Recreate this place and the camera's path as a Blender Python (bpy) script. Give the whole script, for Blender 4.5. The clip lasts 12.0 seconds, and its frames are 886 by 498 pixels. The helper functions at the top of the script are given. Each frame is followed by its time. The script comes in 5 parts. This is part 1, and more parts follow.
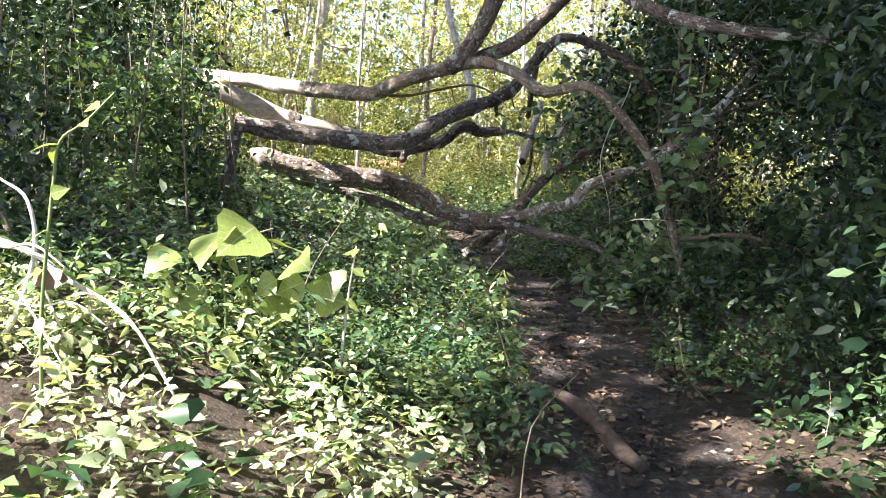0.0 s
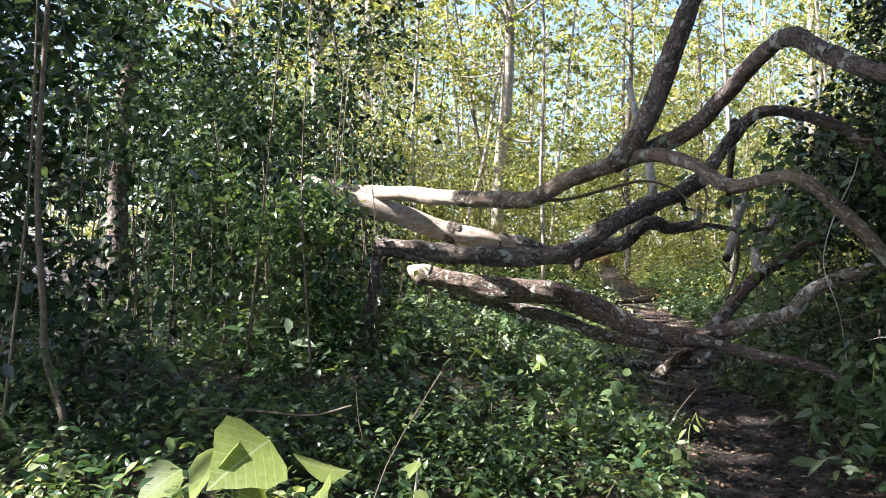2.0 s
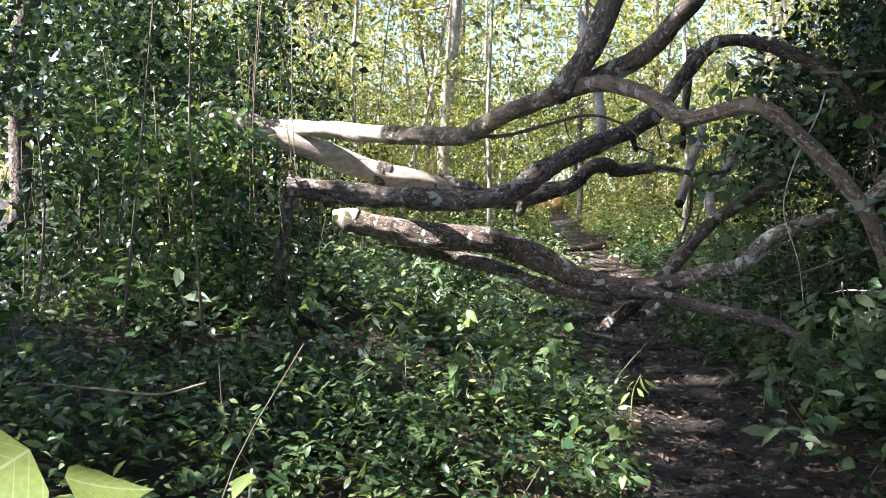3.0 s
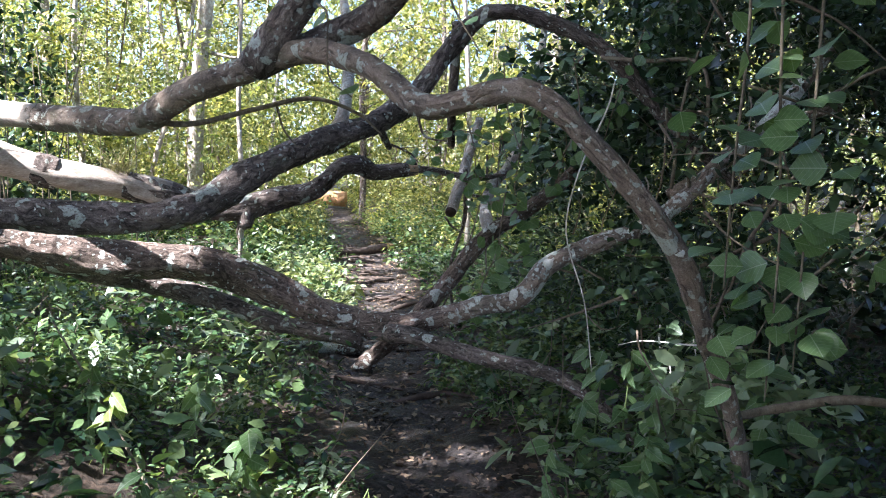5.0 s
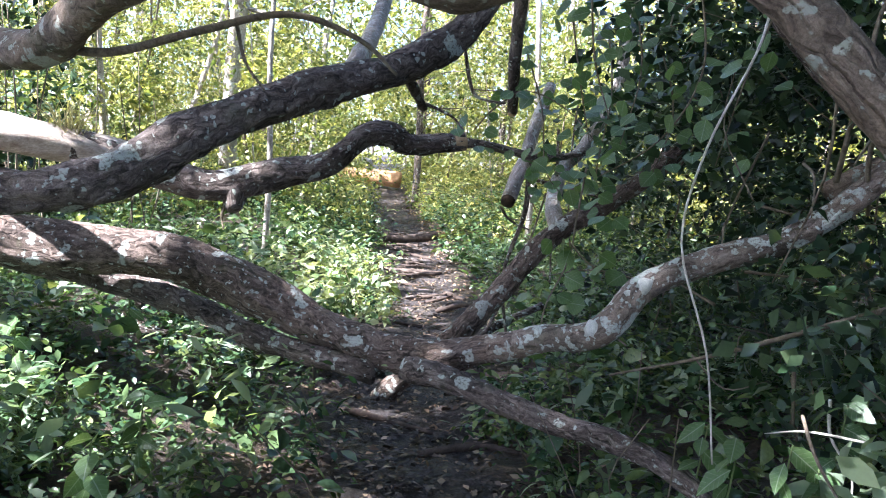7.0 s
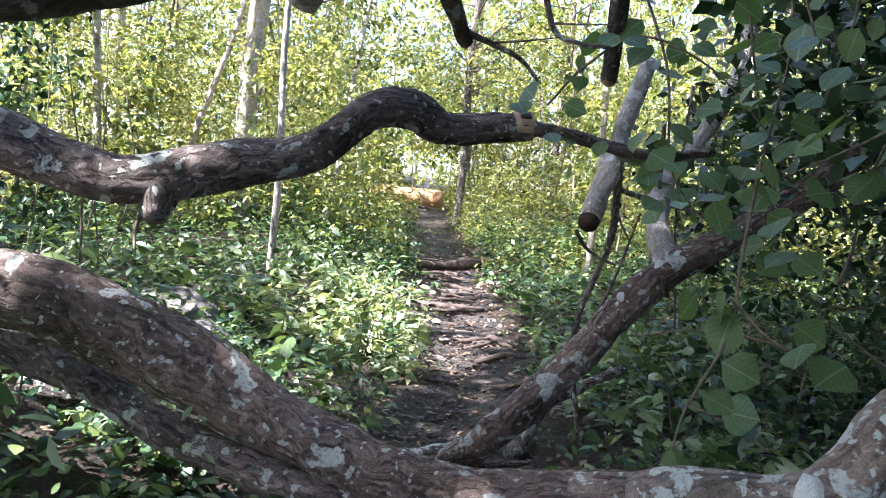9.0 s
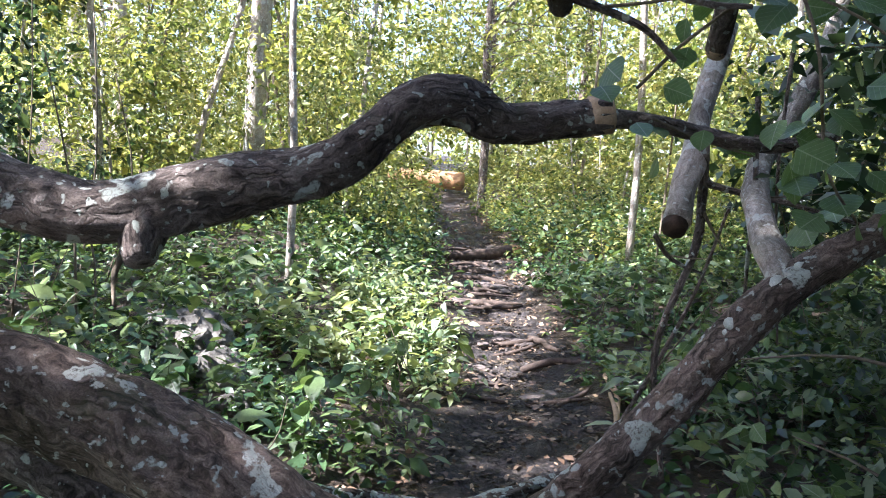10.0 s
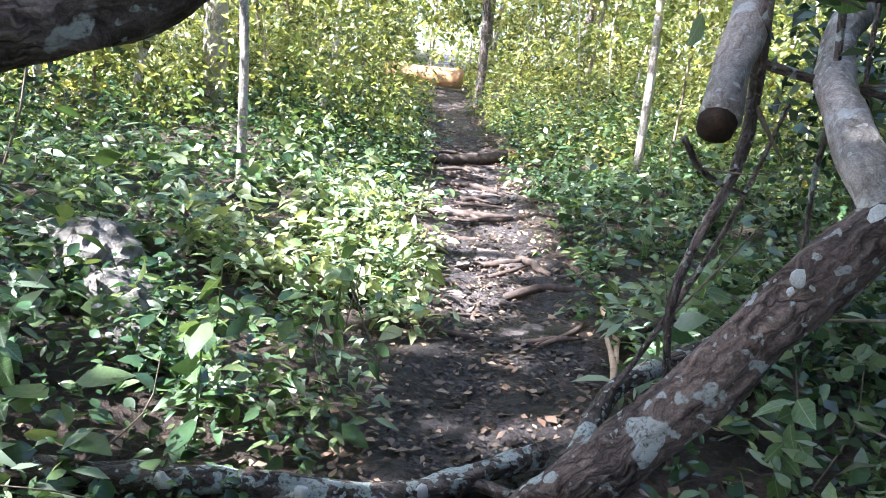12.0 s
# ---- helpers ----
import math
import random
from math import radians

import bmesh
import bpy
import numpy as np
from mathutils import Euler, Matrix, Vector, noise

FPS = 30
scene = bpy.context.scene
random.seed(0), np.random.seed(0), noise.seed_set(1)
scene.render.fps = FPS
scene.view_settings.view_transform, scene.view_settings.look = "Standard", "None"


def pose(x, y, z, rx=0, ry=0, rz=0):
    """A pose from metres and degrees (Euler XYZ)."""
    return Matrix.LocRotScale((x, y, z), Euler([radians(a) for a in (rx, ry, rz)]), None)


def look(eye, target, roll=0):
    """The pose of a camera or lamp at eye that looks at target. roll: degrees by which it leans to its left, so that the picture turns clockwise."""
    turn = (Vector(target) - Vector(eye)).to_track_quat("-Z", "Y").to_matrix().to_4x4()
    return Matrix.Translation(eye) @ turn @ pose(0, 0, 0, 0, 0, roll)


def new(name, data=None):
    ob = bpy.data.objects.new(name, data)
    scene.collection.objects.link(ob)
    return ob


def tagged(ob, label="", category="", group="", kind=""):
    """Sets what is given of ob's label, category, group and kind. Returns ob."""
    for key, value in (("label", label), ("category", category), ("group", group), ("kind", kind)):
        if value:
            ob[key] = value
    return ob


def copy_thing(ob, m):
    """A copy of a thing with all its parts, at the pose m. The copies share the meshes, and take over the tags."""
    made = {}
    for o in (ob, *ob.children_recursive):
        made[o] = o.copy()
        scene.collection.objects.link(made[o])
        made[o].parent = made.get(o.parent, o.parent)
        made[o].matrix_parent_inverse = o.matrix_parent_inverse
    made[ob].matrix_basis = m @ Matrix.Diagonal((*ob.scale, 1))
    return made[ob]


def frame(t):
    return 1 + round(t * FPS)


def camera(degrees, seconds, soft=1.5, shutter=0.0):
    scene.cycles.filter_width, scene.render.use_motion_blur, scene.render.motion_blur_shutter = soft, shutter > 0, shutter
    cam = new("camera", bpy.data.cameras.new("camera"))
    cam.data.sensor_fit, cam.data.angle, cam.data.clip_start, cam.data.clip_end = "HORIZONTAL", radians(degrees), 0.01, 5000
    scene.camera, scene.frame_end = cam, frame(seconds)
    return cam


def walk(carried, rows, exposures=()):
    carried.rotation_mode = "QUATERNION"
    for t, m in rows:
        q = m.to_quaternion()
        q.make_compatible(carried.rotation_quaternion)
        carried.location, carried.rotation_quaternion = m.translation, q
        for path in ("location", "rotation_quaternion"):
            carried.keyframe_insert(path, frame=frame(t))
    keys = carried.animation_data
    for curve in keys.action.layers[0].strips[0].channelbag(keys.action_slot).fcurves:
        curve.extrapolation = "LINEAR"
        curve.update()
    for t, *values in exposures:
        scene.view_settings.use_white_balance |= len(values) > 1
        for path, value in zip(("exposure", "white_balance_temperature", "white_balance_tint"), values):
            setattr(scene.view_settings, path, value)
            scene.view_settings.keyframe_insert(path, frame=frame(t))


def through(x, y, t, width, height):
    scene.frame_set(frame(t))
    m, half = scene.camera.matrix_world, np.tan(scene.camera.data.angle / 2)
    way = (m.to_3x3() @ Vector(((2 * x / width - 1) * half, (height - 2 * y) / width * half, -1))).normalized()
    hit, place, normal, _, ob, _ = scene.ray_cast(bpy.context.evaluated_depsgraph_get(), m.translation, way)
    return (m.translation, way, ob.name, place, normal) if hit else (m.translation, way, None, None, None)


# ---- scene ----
cam = camera(60.0, 12.0, soft=1.0)
EXPOSURES = [(t, stops, kelvin, tint) for t, stops, kelvin, tint in ((0.0, 2.75, 6150, 15), (0.4, 1.9, 6100, 15), (2.0, 2.08, 6050, 15), (3.0, 2.35, 5900, 15), (3.5, 2.88, 5750, 15), (5.4, 2.57, 5550, 16.5), (7.0, 2.98, 5450, 17.5), (9.5, 2.84, 5550, 18.5), (11.0, 2.4, 5550, 18), (11.5, 2.75, 5500, 18), (12.0, 3.22, 5400, 17.5))]
PATH = [
    (0, (0.26, 1.532, 1.028), (-0.177, 4.491, 0.797), 4.0),
    (0.5, (0.099, 1.906, 1.364), (-0.464, 4.851, 1.273), 3.5),
    (1, (0.272, 2.089, 1.345), (-0.547, 4.974, 1.286), 2.1),
    (1.5, (0.494, 2.464, 1.402), (-0.579, 5.265, 1.401), 1.1),
    (2, (0.48, 2.854, 1.4), (-0.785, 5.574, 1.458), 0.8),
    (2.5, (0.387, 3.228, 1.437), (-1.002, 5.887, 1.467), 0.6),
    (3, (0.417, 3.681, 1.378), (-0.69, 6.465, 1.231), 1.1),
    (3.5, (0.43, 4.186, 1.353), (-0.321, 7.075, 1.053), 1.8),
    (3.7, (0.397, 4.366, 1.322), (-0.231, 7.279, 0.978), 2.3),
    (5.3, (0.509, 5.823, 1.619), (0.153, 8.799, 1.488), 1.5),
    (5.5, (0.512, 5.95, 1.601), (0.154, 8.926, 1.484), 1.6),
    (6, (0.397, 6.385, 1.652), (0.028, 9.36, 1.53), 2.1),
    (6.5, (0.357, 6.681, 1.644), (-0.075, 9.643, 1.447), 2.4),
    (7, (0.347, 7.239, 1.601), (-0.244, 10.17, 1.355), 4.0),
    (7.2, (0.337, 7.407, 1.632), (-0.329, 10.322, 1.39), 5.0),
    (8.8, (-0.068, 8.905, 1.47), (-0.826, 11.804, 1.32), 6.4),
    (9, (-0.049, 9.05, 1.527), (-0.811, 11.947, 1.36), 5.8),
    (9.5, (-0.188, 9.356, 1.589), (-0.98, 12.241, 1.37), 4.2),
    (10, (-0.388, 9.68, 1.652), (-1.206, 12.554, 1.39), 3.2),
    (10.5, (-0.285, 9.966, 1.736), (-1.135, 12.825, 1.417), 2.6),
    (11, (-0.255, 10.181, 1.766), (-1.145, 13.01, 1.314), 2.6),
    (11.5, (-0.372, 10.435, 1.703), (-1.228, 13.25, 1.12), 3.2),
    (12, (-0.46, 10.711, 1.574), (-1.249, 13.535, 0.94), 4.8),
]
walk(cam, [(t, look(eye, target, roll)) for t, eye, target, roll in PATH], EXPOSURES)

# ---- light: a clear sky and a sun from behind and to the left ----
SUN = Vector((-0.50, -0.42, 0.76)).normalized()
world = bpy.data.worlds.new("world")
scene.world = world
world.use_nodes = True
wn = world.node_tree.nodes
sky = wn.new("ShaderNodeTexSky")
sky.sky_type = "NISHITA"
sky.sun_disc = False
sky.sun_elevation = math.asin(SUN.z)
sky.sun_rotation = math.atan2(SUN.x, SUN.y)
sky.air_density, sky.dust_density = 1.0, 2.0
wn["Background"].inputs["Strength"].default_value = 0.09
world.node_tree.links.new(sky.outputs[0], wn["Background"].inputs["Color"])
sun = new("sun", bpy.data.lights.new("sun", "SUN"))
sun.data.energy, sun.data.angle, sun.data.color = 5.0, radians(0.6), (1.0, 0.95, 0.84)
sun.matrix_world = look((0, 0, 30), Vector((0, 0, 30)) - SUN)

rng = np.random.default_rng(7)


# ---- materials ----
def material(name):
    m = bpy.data.materials.new(name)
    m.use_nodes = True
    t = m.node_tree
    return m, t.nodes, t.links, t.nodes["Principled BSDF"]


def ramp(nodes, stops):
    r = nodes.new("ShaderNodeValToRGB")
    while len(r.color_ramp.elements) < len(stops):
        r.color_ramp.elements.new(0.5)
    for e, (p, c) in zip(r.color_ramp.elements, stops):
        e.position, e.color = p, (*c, 1)
    return r


def mixed(nodes, links, a, b, factor, mode="MIX"):
    m = nodes.new("ShaderNodeMix")
    m.data_type, m.blend_type = "RGBA", mode
    for sock, v in ((m.inputs[0], factor), (m.inputs[6], a), (m.inputs[7], b)):
        if isinstance(v, (int, float)):
            sock.default_value = v
        elif isinstance(v, tuple):
            sock.default_value = (*v, 1)
        else:
            links.new(v, sock)
    return m.outputs[2]


def noise_tex(nodes, links, scale, detail=4.0, vector=None, rough=0.6):
    n = nodes.new("ShaderNodeTexNoise")
    n.inputs["Scale"].default_value, n.inputs["Detail"].default_value = scale, detail
    n.inputs["Roughness"].default_value = rough
    if vector is not None:
        links.new(vector, n.inputs["Vector"])
    return n.outputs["Fac"]


def bump(nodes, links, height, bsdf, strength, distance):
    b = nodes.new("ShaderNodeBump")
    b.inputs["Strength"].default_value, b.inputs["Distance"].default_value = strength, distance
    links.new(height, b.inputs["Height"])
    links.new(b.outputs[0], bsdf.inputs["Normal"])


def math_node(nodes, links, operation, *values):
    m = nodes.new("ShaderNodeMath")
    m.operation = operation
    for sock, v in zip(m.inputs, values):
        if isinstance(v, (int, float)):
            sock.default_value = v
        else:
            links.new(v, sock)
    return m.outputs[0]


def vein_mask(n, l):
    """A midrib and slanting side veins, in a leaf's own coordinates."""
    xy = n.new("ShaderNodeSeparateXYZ")
    l.new(n.new("ShaderNodeUVMap").outputs[0], xy.inputs[0])
    across = math_node(n, l, "ABSOLUTE", xy.outputs[0])
    rib = math_node(n, l, "LESS_THAN", across, 0.014)
    slant = math_node(n, l, "SUBTRACT", xy.outputs[1], math_node(n, l, "MULTIPLY", across, 0.75))
    side = math_node(n, l, "LESS_THAN", math_node(n, l, "FRACT", math_node(n, l, "MULTIPLY", slant, 7.0)), 0.09)
    return math_node(n, l, "MAXIMUM", rib, math_node(n, l, "MULTIPLY", side, 0.6))


def leaf_material(name, dark, mid, pale, through=0.4, gloss=0.42, veins=False, tones=0.5):
    """Living leaves: each its own green, blotched, half see-through to light."""
    m, n, l, p = material(name)
    geo = n.new("ShaderNodeNewGeometry")
    r = ramp(n, [(0.0, dark), (0.45, mid), (0.85, tuple(0.5 * (a + b) for a, b in zip(mid, pale))), (1.0, pale)])
    l.new(geo.outputs["Random Per Island"], r.inputs[0])
    pos = geo.outputs["Position"]
    patch = ramp(n, [(0.35, (1 - 0.6 * tones, 1 - 0.45 * tones, 1 - 0.5 * tones)), (0.65, (1 + 0.35 * tones, 1 + 0.2 * tones, 1.0))])
    l.new(noise_tex(n, l, 1.3, 3, pos), patch.inputs[0])
    fine = ramp(n, [(0.3, (0.8, 0.8, 0.75)), (0.7, (1.1, 1.1, 1.05))])
    l.new(noise_tex(n, l, 60, 3, pos), fine.inputs[0])
    c = mixed(n, l, mixed(n, l, r.outputs[0], patch.outputs[0], 1.0, "MULTIPLY"), fine.outputs[0], 1.0, "MULTIPLY")
    if veins:
        c = mixed(n, l, c, tuple(0.35 + 0.65 * v for v in pale), math_node(n, l, "MULTIPLY", vein_mask(n, l), 0.38))
    l.new(c, p.inputs["Base Color"])
    p.inputs["Roughness"].default_value = gloss
    p.inputs["Specular IOR Level"].default_value = 0.55
    t = n.new("ShaderNodeBsdfTranslucent")
    l.new(mixed(n, l, c, (1.35, 1.3, 0.65), 1.0, "MULTIPLY"), t.inputs[0])
    mix = n.new("ShaderNodeMixShader")
    mix.inputs[0].default_value = through
    l.new(p.outputs[0], mix.inputs[1])
    l.new(t.outputs[0], mix.inputs[2])
    l.new(mix.outputs[0], n["Material Output"].inputs[0])
    return m


def bark_material(name, dark, mid, pale, lichen, amount, furrow=9.0, cracks=0.62):
    """Flaking bark in long plates between dark fissures, with crisp blotches of grey-white lichen and some moss."""
    m, n, l, p = material(name)
    uv = n.new("ShaderNodeUVMap").outputs[0]
    pos = n.new("ShaderNodeNewGeometry").outputs["Position"]
    warp = n.new("ShaderNodeTexNoise")
    warp.inputs["Scale"].default_value, warp.inputs["Detail"].default_value = 11.0, 3.0
    l.new(pos, warp.inputs["Vector"])
    bent = n.new("ShaderNodeVectorMath")
    bent.operation = "MULTIPLY_ADD"
    l.new(warp.outputs["Color"], bent.inputs[0])
    bent.inputs[1].default_value = (0.10, 0.24, 0.0)
    l.new(uv, bent.inputs[2])
    mp = n.new("ShaderNodeMapping")
    l.new(bent.outputs[0], mp.inputs[0])
    mp.inputs["Scale"].default_value = (1.0, 0.27, 1.0)
    ridges = noise_tex(n, l, furrow * 5.0, 7, mp.outputs[0], 0.7)
    v = n.new("ShaderNodeTexVoronoi")
    v.feature = "DISTANCE_TO_EDGE"
    v.inputs["Scale"].default_value = furrow * 3.4
    l.new(mp.outputs[0], v.inputs["Vector"])
    crack = ramp(n, [(0.0, (0, 0, 0)), (0.15, (1, 1, 1))])
    l.new(v.outputs["Distance"], crack.inputs[0])
    broken = ramp(n, [(0.4, (0, 0, 0)), (0.58, (1, 1, 1))])
    l.new(noise_tex(n, l, 5.5, 3, pos), broken.inputs[0])
    fissure = mixed(n, l, (1.0, 1.0, 1.0), crack.outputs[0], broken.outputs[0])
    r = ramp(n, [(0.34, dark), (0.47, mid), (0.66, pale)])
    l.new(ridges, r.inputs[0])
    grain = ramp(n, [(0.35, (0.68, 0.68, 0.68)), (0.65, (1.25, 1.25, 1.25))])
    l.new(noise_tex(n, l, 170, 4, pos, 0.7), grain.inputs[0])
    tone = ramp(n, [(0.34, (0.55, 0.52, 0.5)), (0.5, (1.0, 0.97, 0.95)), (0.66, (1.22, 1.12, 1.05))])
    l.new(noise_tex(n, l, 3.0, 4, pos), tone.inputs[0])
    c = mixed(n, l, mixed(n, l, r.outputs[0], tone.outputs[0], 1.0, "MULTIPLY"), grain.outputs[0], 1.0, "MULTIPLY")
    c = mixed(n, l, c, fissure, cracks, "MULTIPLY")
    moss = ramp(n, [(0.58, (0, 0, 0)), (0.72, (0.55, 0.55, 0.55))])
    l.new(noise_tex(n, l, 4.2, 5, pos, 0.7), moss.inputs[0])
    c = mixed(n, l, c, (0.075, 0.085, 0.035), moss.outputs[0])
    edge = 0.70 - 0.14 * amount
    for size, crisp in ((6.5, 0.012), (15.0, 0.02), (33.0, 0.03)):
        spots = ramp(n, [(edge, (0, 0, 0)), (edge + crisp, (1, 1, 1))])
        l.new(noise_tex(n, l, size, 5, pos, 0.42), spots.inputs[0])
        flecks = ramp(n, [(0.36, (0.15, 0.15, 0.15)), (0.5, (0.92, 0.92, 0.92))])
        l.new(noise_tex(n, l, 75, 4, pos, 0.7), flecks.inputs[0])
        c = mixed(n, l, c, lichen, mixed(n, l, spots.outputs[0], flecks.outputs[0], 1.0, "MULTIPLY"))
    l.new(c, p.inputs["Base Color"])
    p.inputs["Roughness"].default_value = 0.82
    p.inputs["Specular IOR Level"].default_value = 0.25
    bump(n, l, mixed(n, l, ridges, fissure, 0.6, "MULTIPLY"), p, 1.0, 0.02)
    return m


def simple_material(name, a, b, scale, rough=0.8, relief=0.006, stretch=(1, 1, 1), spec=0.3):
    m, n, l, p = material(name)
    mp = n.new("ShaderNodeMapping")
    l.new(n.new("ShaderNodeNewGeometry").outputs["Position"], mp.inputs[0])
    mp.inputs["Scale"].default_value = stretch
    f = noise_tex(n, l, scale, 6, mp.outputs[0], 0.65)
    g = noise_tex(n, l, scale * 6, 4, mp.outputs[0])
    r = ramp(n, [(0.3, a), (0.7, b)])
    l.new(f, r.inputs[0])
    q = ramp(n, [(0.3, (0.7, 0.7, 0.7)), (0.7, (1.15, 1.15, 1.15))])
    l.new(g, q.inputs[0])
    l.new(mixed(n, l, r.outputs[0], q.outputs[0], 1.0, "MULTIPLY"), p.inputs["Base Color"])
    p.inputs["Roughness"].default_value = rough
    p.inputs["Specular IOR Level"].default_value = spec
    bump(n, l, mixed(n, l, f, g, 0.4), p, 0.7, relief)
    return m


def ground_material():
    """Bare trodden dirt on the trail, damp in its hollows, dark leaf mould beside it."""
    m, n, l, p = material("forest_floor")
    pos = n.new("ShaderNodeNewGeometry").outputs["Position"]
    at = n.new("ShaderNodeAttribute")
    at.attribute_name = "trodden"
    big, fine = noise_tex(n, l, 2.2, 5, pos), noise_tex(n, l, 38, 5, pos, 0.7)
    dirt = ramp(n, [(0.40, (0.016, 0.013, 0.013)), (0.52, (0.046, 0.037, 0.035)), (0.66, (0.16, 0.132, 0.12))])
    l.new(mixed(n, l, big, fine, 0.45), dirt.inputs[0])
    mould = ramp(n, [(0.36, (0.013, 0.01, 0.008)), (0.5, (0.042, 0.029, 0.02)), (0.66, (0.13, 0.085, 0.058))])
    l.new(mixed(n, l, big, fine, 0.6), mould.inputs[0])
    l.new(mixed(n, l, mould.outputs[0], dirt.outputs[0], at.outputs["Fac"]), p.inputs["Base Color"])
    wet = ramp(n, [(0.42, (0.32, 0.32, 0.32)), (0.58, (0.85, 0.85, 0.85))])
    l.new(big, wet.inputs[0])
    l.new(wet.outputs[0], p.inputs["Roughness"])
    p.inputs["Specular IOR Level"].default_value = 0.35
    bump(n, l, fine, p, 1.0, 0.05)
    return m


HERB = leaf_material("herb_leaf", (0.035, 0.068, 0.038), (0.085, 0.152, 0.075), (0.28, 0.35, 0.17), 0.32, 0.27, tones=0.8)
# SUNNY: sunlight put into the colour, leaves paler and yellower than HERB
SUNNY = leaf_material("sun_paled_leaf", (0.085, 0.12, 0.04), (0.235, 0.265, 0.095), (0.66, 0.62, 0.33), 0.44, 0.4, tones=0.8)
# darkened leaf colour: the thickets' deep shade is partly put in here
SHADE_LEAF = leaf_material("shade_darkened_leaf", (0.009, 0.022, 0.012), (0.032, 0.066, 0.034), (0.14, 0.2, 0.115), 0.3, 0.28)
CANOPY = leaf_material("canopy_leaf", (0.03, 0.055, 0.025), (0.06, 0.10, 0.04), (0.12, 0.17, 0.07), 0.5, 0.4)
VINE = leaf_material("vine_leaf", (0.075, 0.14, 0.055), (0.12, 0.205, 0.085), (0.21, 0.30, 0.14), 0.42, 0.36, True)
BROAD = leaf_material("broad_leaf", (0.11, 0.17, 0.05), (0.19, 0.26, 0.075), (0.34, 0.37, 0.13), 0.42, 0.4, True)
LITTER = leaf_material("dead_leaf", (0.04, 0.025, 0.018), (0.15, 0.095, 0.068), (0.44, 0.31, 0.23), 0.1, 0.55)
MULCH = leaf_material("rotted_leaf", (0.015, 0.011, 0.01), (0.05, 0.036, 0.03), (0.17, 0.12, 0.095), 0.05, 0.6)
STRAW = leaf_material("dry_grass", (0.22, 0.19, 0.11), (0.40, 0.36, 0.22), (0.62, 0.57, 0.40), 0.3, 0.5)
BARK = bark_material("lichen_bark", (0.035, 0.027, 0.024), (0.155, 0.122, 0.107), (0.36, 0.305, 0.27), (0.50, 0.52, 0.46), 0.38)
ARCH_BARK = bark_material("smooth_bark", (0.09, 0.07, 0.056), (0.21, 0.165, 0.13), (0.34, 0.28, 0.225), (0.46, 0.47, 0.40), 0.5, 6.0, 0.35)
SADDLE_BARK = bark_material("worn_bark", (0.038, 0.028, 0.023), (0.155, 0.115, 0.095), (0.36, 0.285, 0.24), (0.52, 0.53, 0.48), 0.42)
LICHENED = bark_material("lichen_crusted_bark", (0.03, 0.024, 0.02), (0.12, 0.095, 0.08), (0.26, 0.22, 0.19), (0.46, 0.50, 0.45), 0.85)
LIMB_BARK = bark_material("blotched_bark", (0.09, 0.07, 0.056), (0.25, 0.20, 0.165), (0.44, 0.37, 0.31), (0.60, 0.62, 0.56), 0.75, 7.0, 0.35)
PALE_BARK = bark_material("pale_bark", (0.24, 0.2, 0.165), (0.42, 0.37, 0.32), (0.60, 0.55, 0.49), (0.68, 0.66, 0.6), 0.5, 9.0, 0.14)
TWIG = simple_material("twig", (0.10, 0.075, 0.05), (0.26, 0.21, 0.15), 30, 0.85, 0.003)
DRY = simple_material("bleached_twig", (0.45, 0.40, 0.33), (0.75, 0.70, 0.62), 25, 0.8, 0.003)
STEM = simple_material("green_stem", (0.10, 0.15, 0.05), (0.22, 0.26, 0.10), 40, 0.6, 0.002)
BARE = simple_material("weathered_bare_wood", (0.28, 0.2, 0.15), (0.68, 0.58, 0.49), 6, 0.75, 0.008, (1.0, 3.0, 3.0))
CUT = simple_material("cut_wood", (0.38, 0.25, 0.15), (0.62, 0.45, 0.30), 30, 0.8, 0.003)
DARK_CUT = simple_material("rotten_wood", (0.025, 0.016, 0.011), (0.09, 0.055, 0.035), 25, 0.9, 0.006)
ORANGE = simple_material("barkless_wood", (0.40, 0.21, 0.10), (0.62, 0.36, 0.19), 5, 0.8, 0.006, (1, 4, 4))
ROCK = simple_material("limestone", (0.06, 0.053, 0.045), (0.27, 0.245, 0.215), 11, 0.9, 0.03)
ROOT = simple_material("root_bark", (0.035, 0.025, 0.02), (0.13, 0.092, 0.072), 18, 0.8, 0.006)
SHELF = simple_material("fungus", (0.55, 0.54, 0.48), (0.75, 0.74, 0.68), 40, 0.7, 0.002)
TRAIL_STONE = simple_material("trail_stone", (0.07, 0.052, 0.045), (0.22, 0.175, 0.155), 14, 0.7, 0.012)
FLOOR = ground_material()


# ---- the lie of the land ----
TRAIL_Y = (-30, 2, 5.2, 7.5, 9, 10, 11, 12.3, 13.7, 14.7, 15.5, 16.7, 17.7, 19.3, 22, 26, 32, 60)
TRAIL_X = (2.5, 1.0, 0.72, 0.4, 0.2, -0.02, -0.45, -0.86, -1.05, -1.2, -1.38, -1.75, -2.05, -2.6, -3.5, -4.9, -7.0, -14)


def trail_x(y):
    return np.interp(y, TRAIL_Y, TRAIL_X)


def trail_width(y):
    """The trodden width, which narrows where the trail runs into the woods."""
    return np.interp(y, (0, 20, 24, 28), (1.0, 1.0, 0.75, 0.45))


def smooth(v):
    v = np.clip(v, 0, 1)
    return v * v * (3 - 2 * v)


def wave(x, y, s, k):
    return np.sin(x * s + 1.7 * k) * np.sin(y * s * 1.13 + 2.9 * k + 0.6 * np.sin(x * s * 0.7 + k))


